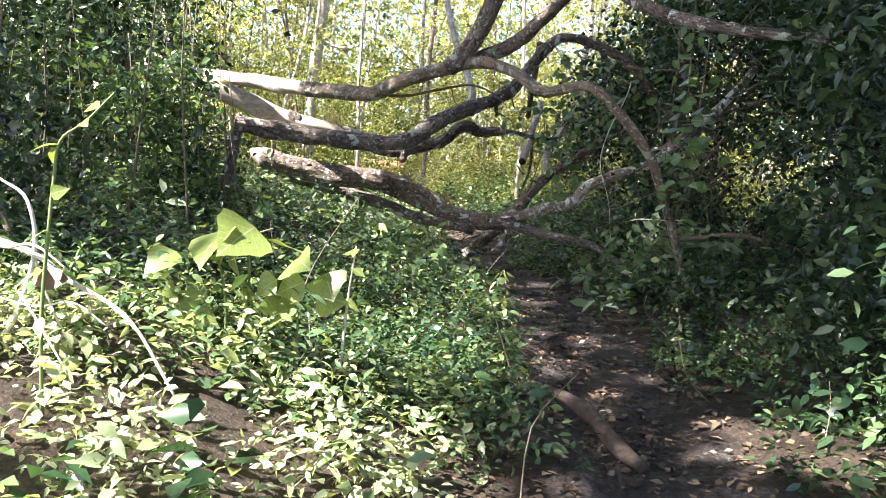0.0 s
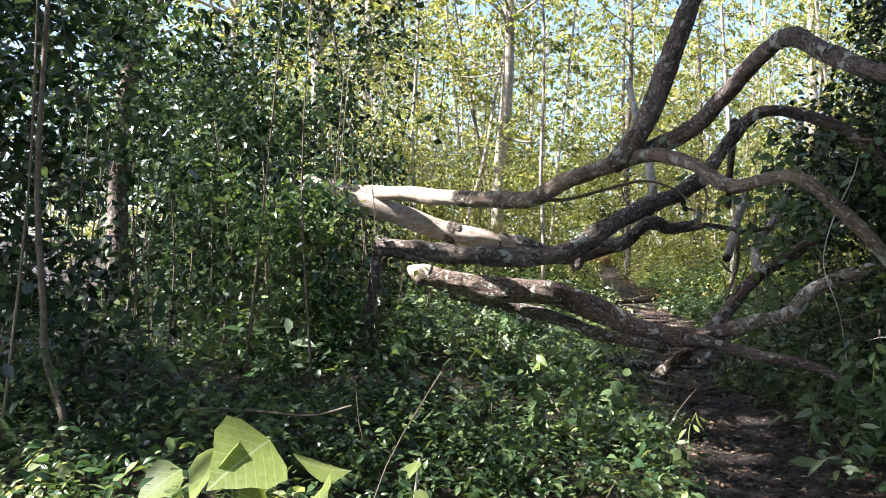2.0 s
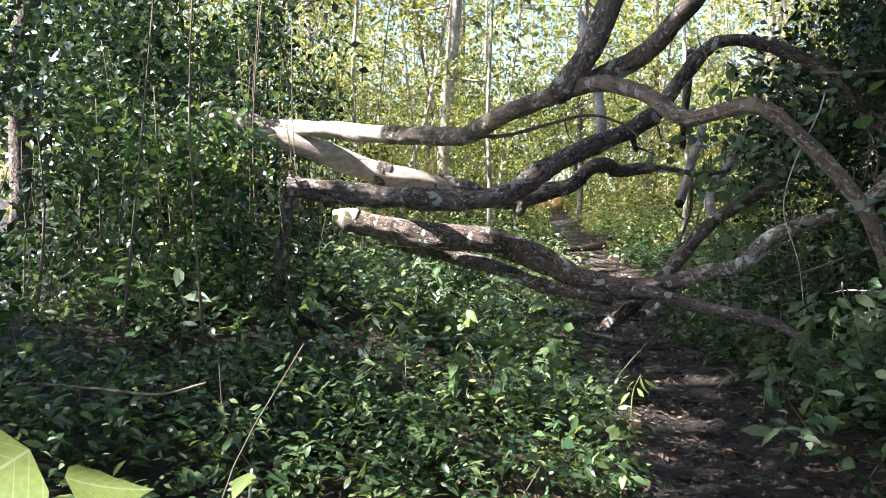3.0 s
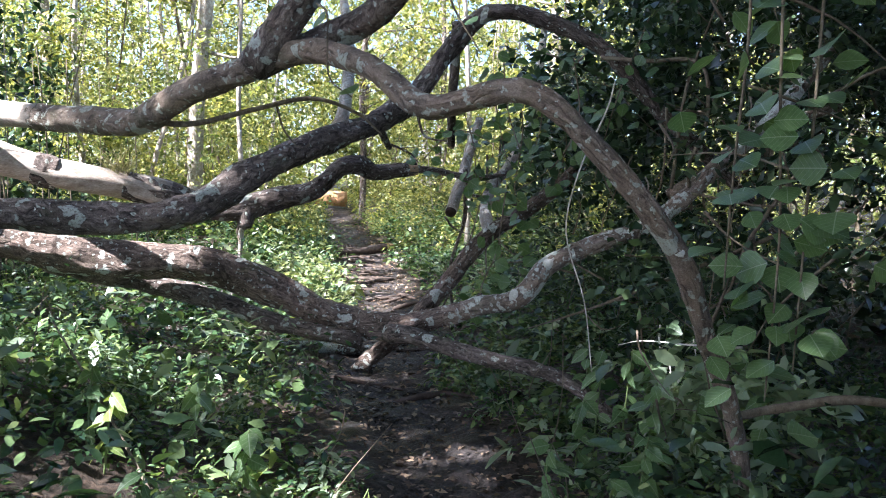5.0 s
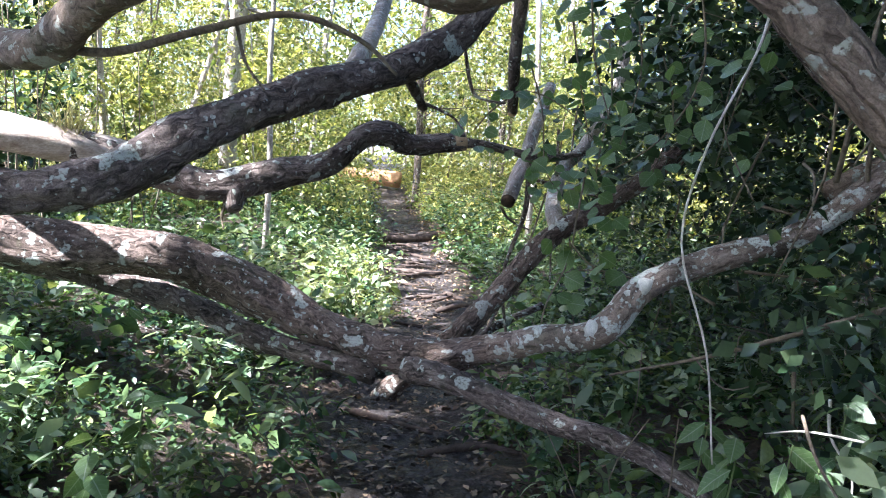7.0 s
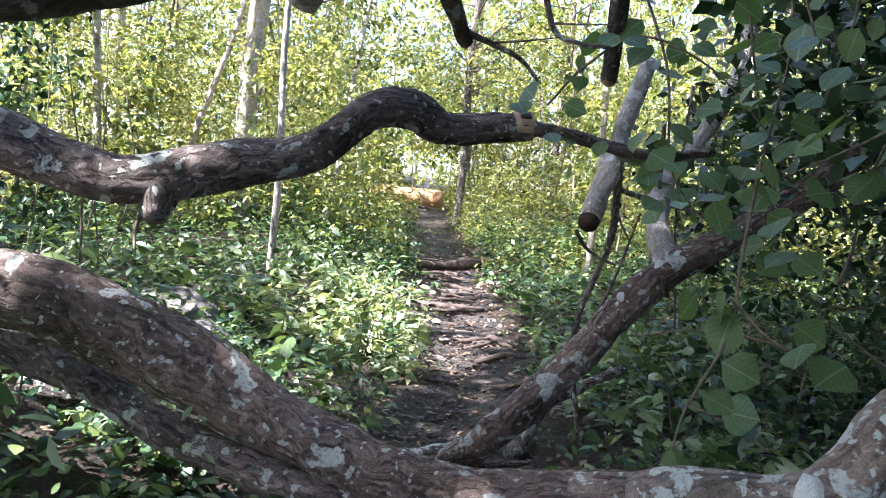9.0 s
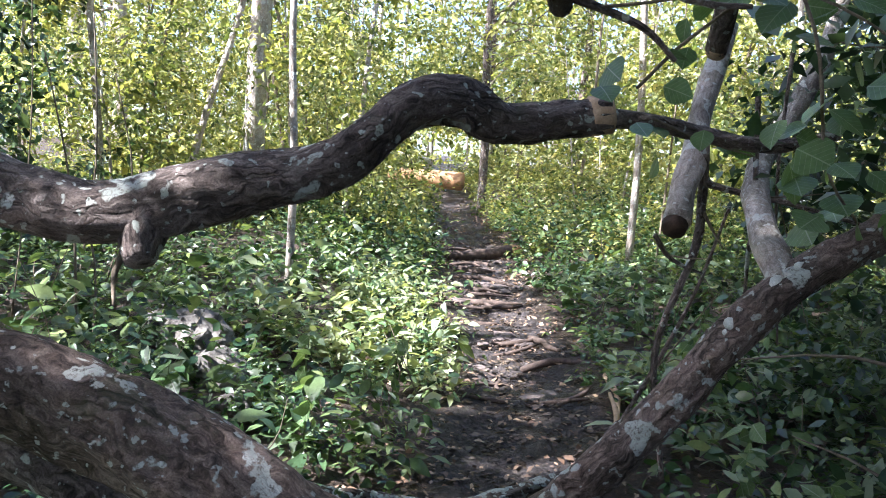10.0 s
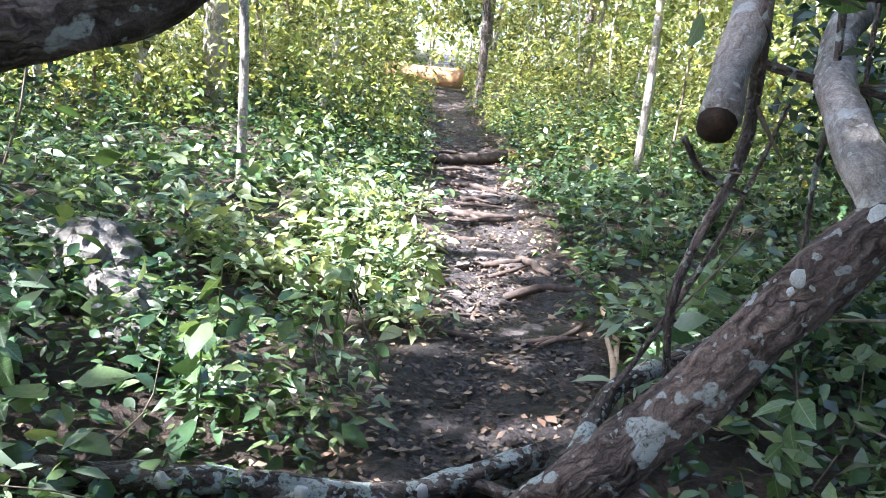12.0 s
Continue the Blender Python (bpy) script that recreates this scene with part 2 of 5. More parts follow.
def land(x, y):
    """Height of the ground: the trail climbs slowly ahead, with a bank on its left and a low one on its right."""
    x, y = np.asarray(x, float), np.asarray(y, float)
    z = np.interp(y, (-40, 4, 8, 12, 16, 21, 26, 28, 40, 80, 3000), (-0.3, -0.15, 0, 0.05, 0.22, 0.65, 1.15, 1.45, 2.2, 3.5, 3.5))
    d = x - trail_x(y)
    z = z + 0.50 * smooth((-d - 0.7) / 2.4) * smooth((y - 1) / 4) + 0.18 * smooth((d - 0.6) / 1.5)
    z = z + 0.07 * wave(x, y, 1.4, 1) * smooth((np.abs(d) - 0.3) / 0.6) + 0.025 * wave(x, y, 4.1, 2)
    return z - 0.05 * (1 - smooth((np.abs(d) - 0.15) / 0.45))


# ---- builders ----
def link(name, me, mat, parent=None, label=""):
    me.materials.append(mat)
    ob = new(name, me)
    if parent is not None:
        ob.parent = parent
    if label:
        ob["label"] = label
    return ob


def fast_mesh(name, verts, tris, uvs=None, shade=True):
    me = bpy.data.meshes.new(name)
    me.vertices.add(len(verts))
    me.vertices.foreach_set("co", np.ascontiguousarray(verts, dtype=np.float32).ravel())
    me.loops.add(tris.size)
    me.loops.foreach_set("vertex_index", np.ascontiguousarray(tris, dtype=np.int32).ravel())
    me.polygons.add(len(tris))
    me.polygons.foreach_set("loop_start", np.arange(0, tris.size, tris.shape[1], dtype=np.int32))
    me.polygons.foreach_set("use_smooth", np.full(len(tris), shade))
    if uvs is not None:
        layer = me.uv_layers.new(name="UVMap")
        layer.data.foreach_set("uv", np.ascontiguousarray(uvs, dtype=np.float32).ravel())
    me.update(calc_edges=True)
    me.validate()
    return me


def leaf_shape(half, fold=0.18, droop=0.22):
    """A leaf 1 long along y from its outline (half width at each station): rim, a midrib, folded and drooping."""
    n = len(half)
    ys = np.linspace(0, 1, n + 2)[1:-1]
    v = [(0, 0, 0)]
    for y, w in zip(ys, half):
        v += [(-w, y, fold * w - droop * y * y), (0, y, -droop * y * y), (w, y, fold * w - droop * y * y)]
    v.append((0, 1, -droop))
    t = [(0, 2, 1), (0, 3, 2)]
    for i in range(n - 1):
        a, b = 1 + 3 * i, 4 + 3 * i
        t += [(a, a + 1, b + 1), (a, b + 1, b), (a + 1, a + 2, b + 2), (a + 1, b + 2, b + 1)]
    e, tip = 1 + 3 * (n - 1), len(v) - 1
    t += [(e, e + 1, tip), (e + 1, e + 2, tip)]
    return np.array(v, float), np.array(t, int)


OVATE = leaf_shape((0.22, 0.27, 0.16))
HERB_LEAF = leaf_shape((0.21, 0.185), 0.25, 0.3)
SLIM = leaf_shape((0.13, 0.15), 0.2, 0.3)
KITE = leaf_shape((0.27,), 0.2, 0.2)
FLAKE = (np.array([(0, 0, 0), (-0.26, 0.45, 0.05), (0, 1, -0.22), (0.26, 0.45, 0.05)]), np.array([(0, 2, 1), (0, 3, 2)]))
BLADE = (np.array([(-0.012, 0, 0), (0.012, 0, 0), (0.009, 0.55, 0.0), (-0.009, 0.55, 0.0), (0, 1, -0.2)]), np.array([(0, 1, 2), (0, 2, 3), (3, 2, 4)]))
ROUND = leaf_shape((0.36, 0.48, 0.46, 0.28), 0.1, 0.12)
LOBED = leaf_shape((0.42, 0.56, 0.52, 0.50, 0.34, 0.24, 0.10), 0.14, 0.3)


def unit(v):
    return v / np.maximum(np.linalg.norm(v, axis=-1, keepdims=True), 1e-9)


def leaves(name, pos, out, size, shape=OVATE, mat=None, parent=None, label="", flat=0.6, veined=False, face=(0.0, 0.0, 1.0)):
    """Many leaves in one mesh: at pos, pointing along out, faces turned mostly upwards."""
    pos, out = np.asarray(pos, float), unit(np.asarray(out, float))
    n = len(pos)
    up = np.tile(face, (n, 1)) * flat + rng.normal(0, 0.35, (n, 3))
    side = unit(np.cross(out, up))
    nor = np.cross(side, out)
    v, t = shape
    w = v[None] * np.asarray(size, float).reshape(-1, 1, 1) * np.stack([rng.uniform(0.8, 1.25, n), np.ones(n), np.ones(n) * rng.uniform(0.3, 1.6, n)], -1)[:, None]
    co = pos[:, None] + w[..., 0:1] * side[:, None] + w[..., 1:2] * out[:, None] + w[..., 2:3] * nor[:, None]
    tri = (t[None] + (np.arange(n) * len(v))[:, None, None]).reshape(-1, 3)
    uvs = np.tile(v[t][..., :2].reshape(-1, 2), (n, 1)) if veined else None
    return link(name, fast_mesh(name, co.reshape(-1, 3), tri, uvs), mat, parent, label)


def spline(points, per=5):
    p = np.array(points, float)
    p = np.vstack([2 * p[0] - p[1], p, 2 * p[-1] - p[-2]])
    o = []
    for i in range(1, len(p) - 2):
        for k in range(per):
            u = k / per
            o.append(0.5 * (2 * p[i] + (p[i + 1] - p[i - 1]) * u + (2 * p[i - 1] - 5 * p[i] + 4 * p[i + 1] - p[i + 2]) * u * u + (-p[i - 1] + 3 * p[i] - 3 * p[i + 1] + p[i + 2]) * u ** 3))
    o.append(p[-2])
    return np.array(o)


def cells(u, v, count, seed):
    """Smooth random heights over a grid of cells that closes after count cells round the limb."""
    table = np.random.default_rng(int(abs(seed) * 97) + count).uniform(0, 1, (count, 997))
    iu, iv = np.floor(u).astype(int), np.floor(v).astype(int)
    fu, fv = smooth(u - iu), smooth(v - iv)
    a, b, c, d = iu % count, (iu + 1) % count, iv % 997, (iv + 1) % 997
    return (table[a, c] * (1 - fu) + table[b, c] * fu) * (1 - fv) + (table[a, d] * (1 - fu) + table[b, d] * fu) * fv


def bark_relief(th, d, radius, seed):
    """Long plates split by fissures, in metres: th round the limb, d along it."""
    count = max(5, int(2 * np.pi * radius / 0.045))
    u, v = th[None] / (2 * np.pi) * count + 0 * d[:, None], d[:, None] / 0.13 + 0 * th[None]
    u = u + 0.9 * cells(u, v * 0.7, count, seed + 5)
    plates = 1 - np.abs(2 * cells(u, v, count, seed) - 1)
    fine = 1 - np.abs(2 * cells(2 * u, 2.6 * v, 2 * count, seed + 1) - 1)
    swell = cells(u * 0.5, v * 0.3, count, seed + 2) - 0.5
    return 0.014 * (plates - 0.6) + 0.008 * (fine - 0.6) + 0.02 * swell * radius / 0.1


def tube_arrays(points, radii, segs=10, per=5, rough=0.0, seed=0, bark=0.0):
    """Verts, triangles and uvs of a limb along a smooth line, its radius running through radii, knotted by rough."""
    c = spline(points, per)
    n = len(c)
    d = np.r_[0, np.cumsum(np.linalg.norm(np.diff(c, axis=0), axis=1))]
    r = np.interp(np.linspace(0, 1, n), np.linspace(0, 1, len(radii)), radii)
    tan = unit(np.gradient(c, axis=0))
    ref = np.array((0.0, 0.0, 1.0)) if abs(tan[:, 2]).mean() < 0.8 else np.array((1.0, 0.0, 0.0))
    a = unit(np.cross(tan, ref))
    b = np.cross(tan, a)
    th = np.linspace(0, 2 * np.pi, segs, endpoint=False)
    k = np.ones((n, segs))
    if rough:
        s = d[:, None] * 3.1 / max(r.mean() * 12, 0.3)
        k += rough * (0.5 * np.sin(2 * th[None] + s * 2.3 + seed) + 0.35 * np.sin(3 * th[None] - s * 4.1 + 2 * seed) + 0.5 * np.sin(s * 3.7 + 3 * seed) * np.sin(s * 1.3 + seed) + 0.2 * np.sin(7 * th[None] + s * 1.1 + seed))
    if bark:
        k += bark * bark_relief(th, d, r.mean(), seed) / r[:, None]
    v = c[:, None] + (r[:, None] * k)[..., None] * (np.cos(th)[None, :, None] * a[:, None] + np.sin(th)[None, :, None] * b[:, None])
    v = np.vstack([v.reshape(-1, 3), c[0] - tan[0] * r[0] * 0.25, c[-1] + tan[-1] * r[-1] * 0.25])
    i, j = np.meshgrid(np.arange(n - 1), np.arange(segs), indexing="ij")
    p, q = i * segs + j, i * segs + (j + 1) % segs
    t = np.concatenate([np.stack([p, q, q + segs], -1).reshape(-1, 3), np.stack([p, q + segs, p + segs], -1).reshape(-1, 3)])
    girth = 2 * np.pi * r.mean()
    u0, u1 = j / segs * girth, (j + 1) / segs * girth
    uv = np.concatenate([np.stack([u0, d[i], u1, d[i], u1, d[i + 1]], -1).reshape(-1, 2), np.stack([u0, d[i], u1, d[i + 1], u0, d[i + 1]], -1).reshape(-1, 2)])
    k0, k1, js = n * segs, n * segs + 1, np.arange(segs)
    caps = np.concatenate([np.stack([np.full(segs, k0), (js + 1) % segs, js], -1), np.stack([np.full(segs, k1), (n - 1) * segs + js, (n - 1) * segs + (js + 1) % segs], -1)])
    t = np.concatenate([t, caps])
    uv = np.concatenate([uv, np.zeros((len(caps) * 3, 2))])
    return v, t, uv


def tube(name, points, radii, mat, parent=None, label="", segs=10, per=5, rough=0.0, seed=0, bark=0.0):
    v, t, uv = tube_arrays(points, radii, segs, per, rough, seed, bark)
    return link(name, fast_mesh(name, v, t, uv), mat, parent, label)


def tubes(name, many, mat, parent=None, label=""):
    """Many thin stems in one mesh; many: (points, radii, segments)."""
    vs, ts, us, base = [], [], [], 0
    for pts, radii, segs in many:
        v, t, uv = tube_arrays(pts, radii, segs, 3)
        vs.append(v), ts.append(t + base), us.append(uv)
        base += len(v)
    return link(name, fast_mesh(name, np.vstack(vs), np.vstack(ts), np.vstack(us)), mat, parent, label)


def thing(name, at, label, category, group="", kind=""):
    ob = new(name)
    ob.location = at
    ob.empty_display_size = 0.2
    return tagged(ob, label, category, group, kind)


def hang(ob, parent):
    """Keeps a part built in world coordinates where it is, under its thing."""
    ob.parent = parent
    ob.matrix_parent_inverse = Matrix.Translation(-parent.location)
    return ob


# ---- ground ----
def span(lo, hi, step, far):
    inner = np.arange(lo, hi + step / 2, step)
    grow = step * np.cumsum(1.22 ** np.arange(1, 80))
    grow = grow[grow < far]
    return np.concatenate([lo - grow[::-1], inner, hi + grow])


gx, gy = span(-3.6, 1.6, 0.05, 600), span(6.0, 22.0, 0.05, 600)
X, Y = np.meshgrid(gx, gy)
fine = rng.normal(0, 1, X.shape)
fine = (fine + np.roll(fine, 1, 0) + np.roll(fine, 1, 1) + np.roll(fine, (1, 1), (0, 1))) / 4
near = (np.abs(X + 1) < 5.2) & (Y > 1) & (Y < 24)
clods = cells(X * 7.0, Y * 7.0, 4001, 3) + 0.6 * cells(X * 15.0, Y * 15.0, 4001, 4) - 0.8
Z = land(X, Y) + np.where(near, 0.008 * fine + 0.045 * clods, 0)
ii, jj = np.meshgrid(np.arange(len(gy) - 1), np.arange(len(gx) - 1), indexing="ij")
q = (ii * len(gx) + jj).ravel()
ground = link("ground", fast_mesh("ground", np.stack([X, Y, Z], -1).reshape(-1, 3), np.stack([q, q + 1, q + 1 + len(gx), q + len(gx)], -1)), FLOOR)
tagged(ground, "dark leaf-mould forest floor with a trodden dirt trail", "ground", kind="structure")
tread = ground.data.attributes.new("trodden", "FLOAT", "POINT")
edge = 0.46 * trail_width(Y) + 0.10 * wave(X, Y, 2.3, 3) + 0.06 * wave(X, Y, 6.5, 4)
tread.data.foreach_set("value", (1 - smooth((np.abs(X - trail_x(Y)) - edge + 0.1) / 0.2)).astype(np.float32).ravel())


def rest(x, y, lift=0.0):
    return (x, y, float(land(x, y)) + lift)


# ---- the fallen trees across the trail ----
low_tree = thing("fallen_tree", rest(-3.4, 10.7), "grey-brown fallen trunk sagging low across the dirt trail", "fallen tree")
hang(tube("trunk", [(-3.46, 10.68, 1.27), (-2.80, 10.92, 1.14), (-2.15, 11.19, 1.10), (-1.84, 11.29, 1.02), (-1.55, 11.36, 0.90), (-1.27, 11.40, 0.78), (-0.99, 11.38, 0.69), (-0.71, 11.29, 0.65), (-0.42, 11.18, 0.69), (-0.14, 11.08, 0.79), (0.0, 11.03, 0.84)],
          (0.135, 0.135, 0.135, 0.13, 0.12, 0.115, 0.095, 0.078, 0.072), SADDLE_BARK, segs=52, per=18, rough=0.10, seed=1, bark=1.0), low_tree)
hang(tube("limb", [(-0.14, 11.08, 0.79), (0.13, 10.98, 0.89), (0.39, 10.89, 0.97), (0.58, 10.97, 1.19), (0.89, 11.04, 1.34), (1.23, 11.08, 1.47), (1.50, 11.08, 1.69), (1.75, 11.06, 1.96), (2.03, 11.02, 2.22), (2.4, 11.1, 2.7)],
          (0.07, 0.069, 0.066, 0.063, 0.06, 0.056, 0.05, 0.045), LIMB_BARK, segs=36, per=16, rough=0.06, seed=12, bark=0.6, label="pale lichen-blotched rising limb"), low_tree)
hang(tube("limb", [(-3.2, 11.0, 1.08), (-2.61, 11.32, 0.92), (-2.27, 11.40, 0.84), (-1.94, 11.42, 0.76), (-1.62, 11.37, 0.66), (-1.26, 11.32, 0.60), (-0.80, 11.25, 0.55)], (0.08, 0.075, 0.07, 0.06), BARK, segs=28, per=14, rough=0.12, seed=2, bark=0.8), low_tree)
hang(tube("limb", [(-0.55, 10.98, 0.66), (-0.38, 10.89, 0.67), (-0.11, 10.81, 0.62), (0.16, 10.72, 0.57), (0.43, 10.62, 0.55), (0.72, 10.50, 0.48), (1.0, 10.38, 0.3), (1.25, 10.3, 0.1)], (0.065, 0.058, 0.05, 0.045, 0.03), BARK, segs=28, per=14, rough=0.10, seed=3, bark=0.8), low_tree)

hang(tube("sawn_end", [(-3.36, 10.725, 1.255), (-3.44, 10.69, 1.28), (-3.53, 10.66, 1.325), (-3.58, 10.64, 1.36)], (0.137, 0.128, 0.075, 0.02), BARE, segs=28, per=8, rough=0.08, seed=1, label="pale barkless splintered end"), low_tree)

arch_tree = thing("fallen_tree", rest(1.5, 9.1), "brown fallen tree arching over the trail with rising boughs", "fallen tree")
hang(tube("bough", [(-2.80, 10.32, 2.095), (-2.73, 10.30, 2.09), (-2.30, 10.15, 2.06), (-1.89, 9.97, 2.04), (-1.50, 9.74, 2.17), (-1.06, 9.53, 2.27), (-0.65, 9.29, 2.32), (-0.28, 9.01, 2.20), (0.03, 8.73, 1.99), (0.43, 8.51, 2.02), (0.74, 8.50, 1.77), (1.03, 8.62, 1.42), (1.20, 8.81, 1.04), (1.36, 9.0, 0.69), (1.5, 9.15, 0.1)],
          (0.084, 0.085, 0.083, 0.08, 0.075, 0.064, 0.055, 0.05, 0.046, 0.042, 0.042, 0.04, 0.037, 0.034), ARCH_BARK, segs=40, per=16, rough=0.10, seed=4, bark=0.45), arch_tree)
hang(tube("bare_butt", [(-4.62, 10.75, 2.26), (-4.52, 10.74, 2.25), (-3.62, 10.55, 2.19), (-3.17, 10.43, 2.13), (-2.76, 10.31, 2.093)], (0.088, 0.087, 0.084), BARE, segs=30, per=12, rough=0.10, seed=14, bark=0.35, label="bleached barkless butt of the bough"), arch_tree)
hang(tube("bough", [(-0.98, 9.45, 2.27), (-0.87, 9.36, 2.36), (-0.68, 9.32, 2.61), (-0.55, 9.26, 2.92), (-0.42, 9.19, 3.23), (-0.29, 9.11, 3.53), (-0.05, 9.0, 4.1), (0.1, 9.2, 4.9)], (0.085, 0.09, 0.085, 0.075, 0.06), BARK, segs=28, per=14, rough=0.08, seed=5, bark=0.7), arch_tree)
hang(tube("bough", [(-0.95, 9.5, 2.3), (-0.39, 9.44, 2.51), (-0.06, 9.09, 2.71), (0.20, 8.66, 2.87), (0.41, 8.19, 2.88), (0.59, 7.76, 2.66), (0.83, 7.33, 2.42), (1.20, 6.89, 2.22), (1.8, 6.6, 2.1)], (0.075, 0.07, 0.06, 0.055, 0.05, 0.045, 0.03), BARK, segs=28, per=14, rough=0.08, seed=6, bark=0.7), arch_tree)
hang(tube("twig", [(-1.95, 9.99, 2.06), (-1.55, 9.9, 2.02), (-1.15, 9.85, 2.1), (-0.8, 9.85, 2.17), (-0.55, 9.9, 2.1), (-0.4, 9.9, 1.98)], (0.02, 0.016, 0.012, 0.006), TWIG, segs=7), arch_tree)
hang(tube("twig", [(-1.0, 9.86, 2.13), (-0.96, 9.86, 2.0), (-0.88, 9.86, 1.9)], (0.008, 0.005), TWIG, segs=5), arch_tree)

mid_tree = thing("fallen_tree", rest(-3.3, 8.9), "dark furrowed fallen trunk rising and bending over the trail", "fallen tree")
hang(tube("trunk", [(-3.05, 8.975, 1.556), (-2.94, 9.02, 1.54), (-2.53, 9.19, 1.50), (-2.13, 9.35, 1.48), (-1.74, 9.52, 1.47), (-1.40, 9.69, 1.54), (-1.14, 9.94, 1.76), (-0.90, 10.28, 1.95), (-0.64, 10.64, 2.10), (-0.39, 10.93, 2.33), (-0.17, 11.09, 2.69), (0.11, 11.16, 2.97), (0.52, 11.24, 2.92), (0.96, 11.30, 2.71), (1.34, 11.39, 2.32), (1.76, 11.46, 1.95), (2.3, 11.5, 1.4)],
          (0.092, 0.09, 0.088, 0.085, 0.084, 0.082, 0.078, 0.066, 0.06, 0.058, 0.052, 0.045, 0.03), BARK, segs=44, per=18, rough=0.12, seed=7, bark=1.0), mid_tree)
hang(tube("limb", [(-0.6, 10.7, 2.13), (-0.6, 10.95, 2.06), (-0.61, 11.2, 2.0)], (0.03, 0.026, 0.022), BARK, segs=9, rough=0.1, seed=3), mid_tree)
hang(tube("limb", [(-0.95, 10.83, 2.0), (-0.9, 10.95, 2.2), (-1.02, 11.5, 2.4), (-1.25, 12.5, 2.85), (-1.58, 13.7, 3.4), (-1.9, 14.6, 4.2)], (0.05, 0.05, 0.055, 0.05), PALE_BARK, segs=10, rough=0.1, seed=8), mid_tree)

stub_tree = thing("fallen_tree", rest(-4.9, 10.3), "sunlit fallen log kinked upward and sawn off above the trail", "fallen tree")
hang(tube("bare_butt", [(-4.95, 10.4, 2.2), (-4.7, 10.42, 2.29), (-4.36, 10.51, 2.19), (-3.80, 10.73, 1.98), (-3.26, 10.98, 1.78), (-2.72, 11.27, 1.68), (-2.42, 11.42, 1.605)], (0.128, 0.126, 0.122, 0.116, 0.11, 0.104), BARE, segs=36, per=10, rough=0.10, seed=9, bark=0.4, label="bleached barkless butt of the log"), stub_tree)
hang(tube("trunk", [(-2.72, 11.27, 1.68), (-2.46, 11.40, 1.62), (-2.21, 11.53, 1.54), (-1.93, 11.61, 1.51), (-1.66, 11.72, 1.60), (-1.39, 11.88, 1.68), (-1.19, 12.02, 1.88), (-1.06, 12.12, 1.91), (-0.93, 12.22, 1.86), (-0.72, 12.35, 1.89), (-0.60, 12.40, 1.91)],
          (0.106, 0.104, 0.10, 0.095, 0.088, 0.082, 0.079, 0.075, 0.071, 0.068, 0.067), BARK, segs=48, per=14, rough=0.12, seed=9, bark=0.9), stub_tree)
hang(tube("bark_band", [(-3.27, 10.975, 1.785), (-3.2, 11.01, 1.762), (-3.13, 11.045, 1.745)], (0.116, 0.12, 0.113), BARK, segs=36, per=8, rough=0.10, seed=9, bark=1.0, label="band of dark bark left on the bare log"), stub_tree)
hang(tube("limb", [(-0.60, 12.40, 1.90), (-0.45, 12.45, 1.895), (-0.30, 12.52, 1.87), (-0.05, 12.62, 1.84), (0.2, 12.8, 1.9)], (0.034, 0.03, 0.028, 0.02), BARK, segs=9, rough=0.12, seed=4), stub_tree)
hang(tube("sawn_collar", [(-0.66, 12.375, 1.90), (-0.59, 12.402, 1.91)], (0.070, 0.064), CUT, label="pale sawn end of the log", segs=16, rough=0.05), stub_tree)
hang(tube("stub", [(-1.86, 11.64, 1.52), (-1.86, 11.6, 1.43), (-1.84, 11.57, 1.37)], (0.085, 0.07, 0.045), BARK, segs=16, rough=0.15, seed=2), stub_tree)
hang(tube("twig", [(-1.9, 11.58, 1.40), (-1.91, 11.55, 1.33), (-1.87, 11.5, 1.25)], (0.014, 0.009, 0.004), TWIG, segs=6), stub_tree)

# a leaning, branching tree beside the trail, its low branch sawn off
prop = thing("leaning_tree", rest(-1.2, 12.6), "lichen-spotted leaning trunk rising from the trail edge", "tree")
hang(tube("trunk", [(-1.15, 12.64, -0.02), (-0.97, 12.62, 0.18), (-0.78, 12.60, 0.35), (-0.58, 12.60, 0.555), (-0.42, 12.60, 0.74), (-0.27, 12.62, 0.93), (-0.115, 12.65, 1.14), (0.07, 12.71, 1.34), (0.45, 12.85, 1.6), (0.9, 13.0, 2.0)], (0.082, 0.08, 0.078, 0.076, 0.075, 0.07, 0.06), SADDLE_BARK, segs=40, per=14, rough=0.10, seed=11, bark=0.8), prop)
for x, y, z, r in ((-0.13, 12.575, 1.20, 0.024), (0.03, 12.635, 1.35, 0.038), (-0.14, 12.575, 1.165, 0.015), (0.10, 12.66, 1.41, 0.028)):
    hang(tube("shelf_fungus", [(x, y + 0.026, z), (x + 0.002, y + 0.020, z + 0.002)], (r, r * 0.95), SHELF, segs=10, label="white disc of fungus"), prop)

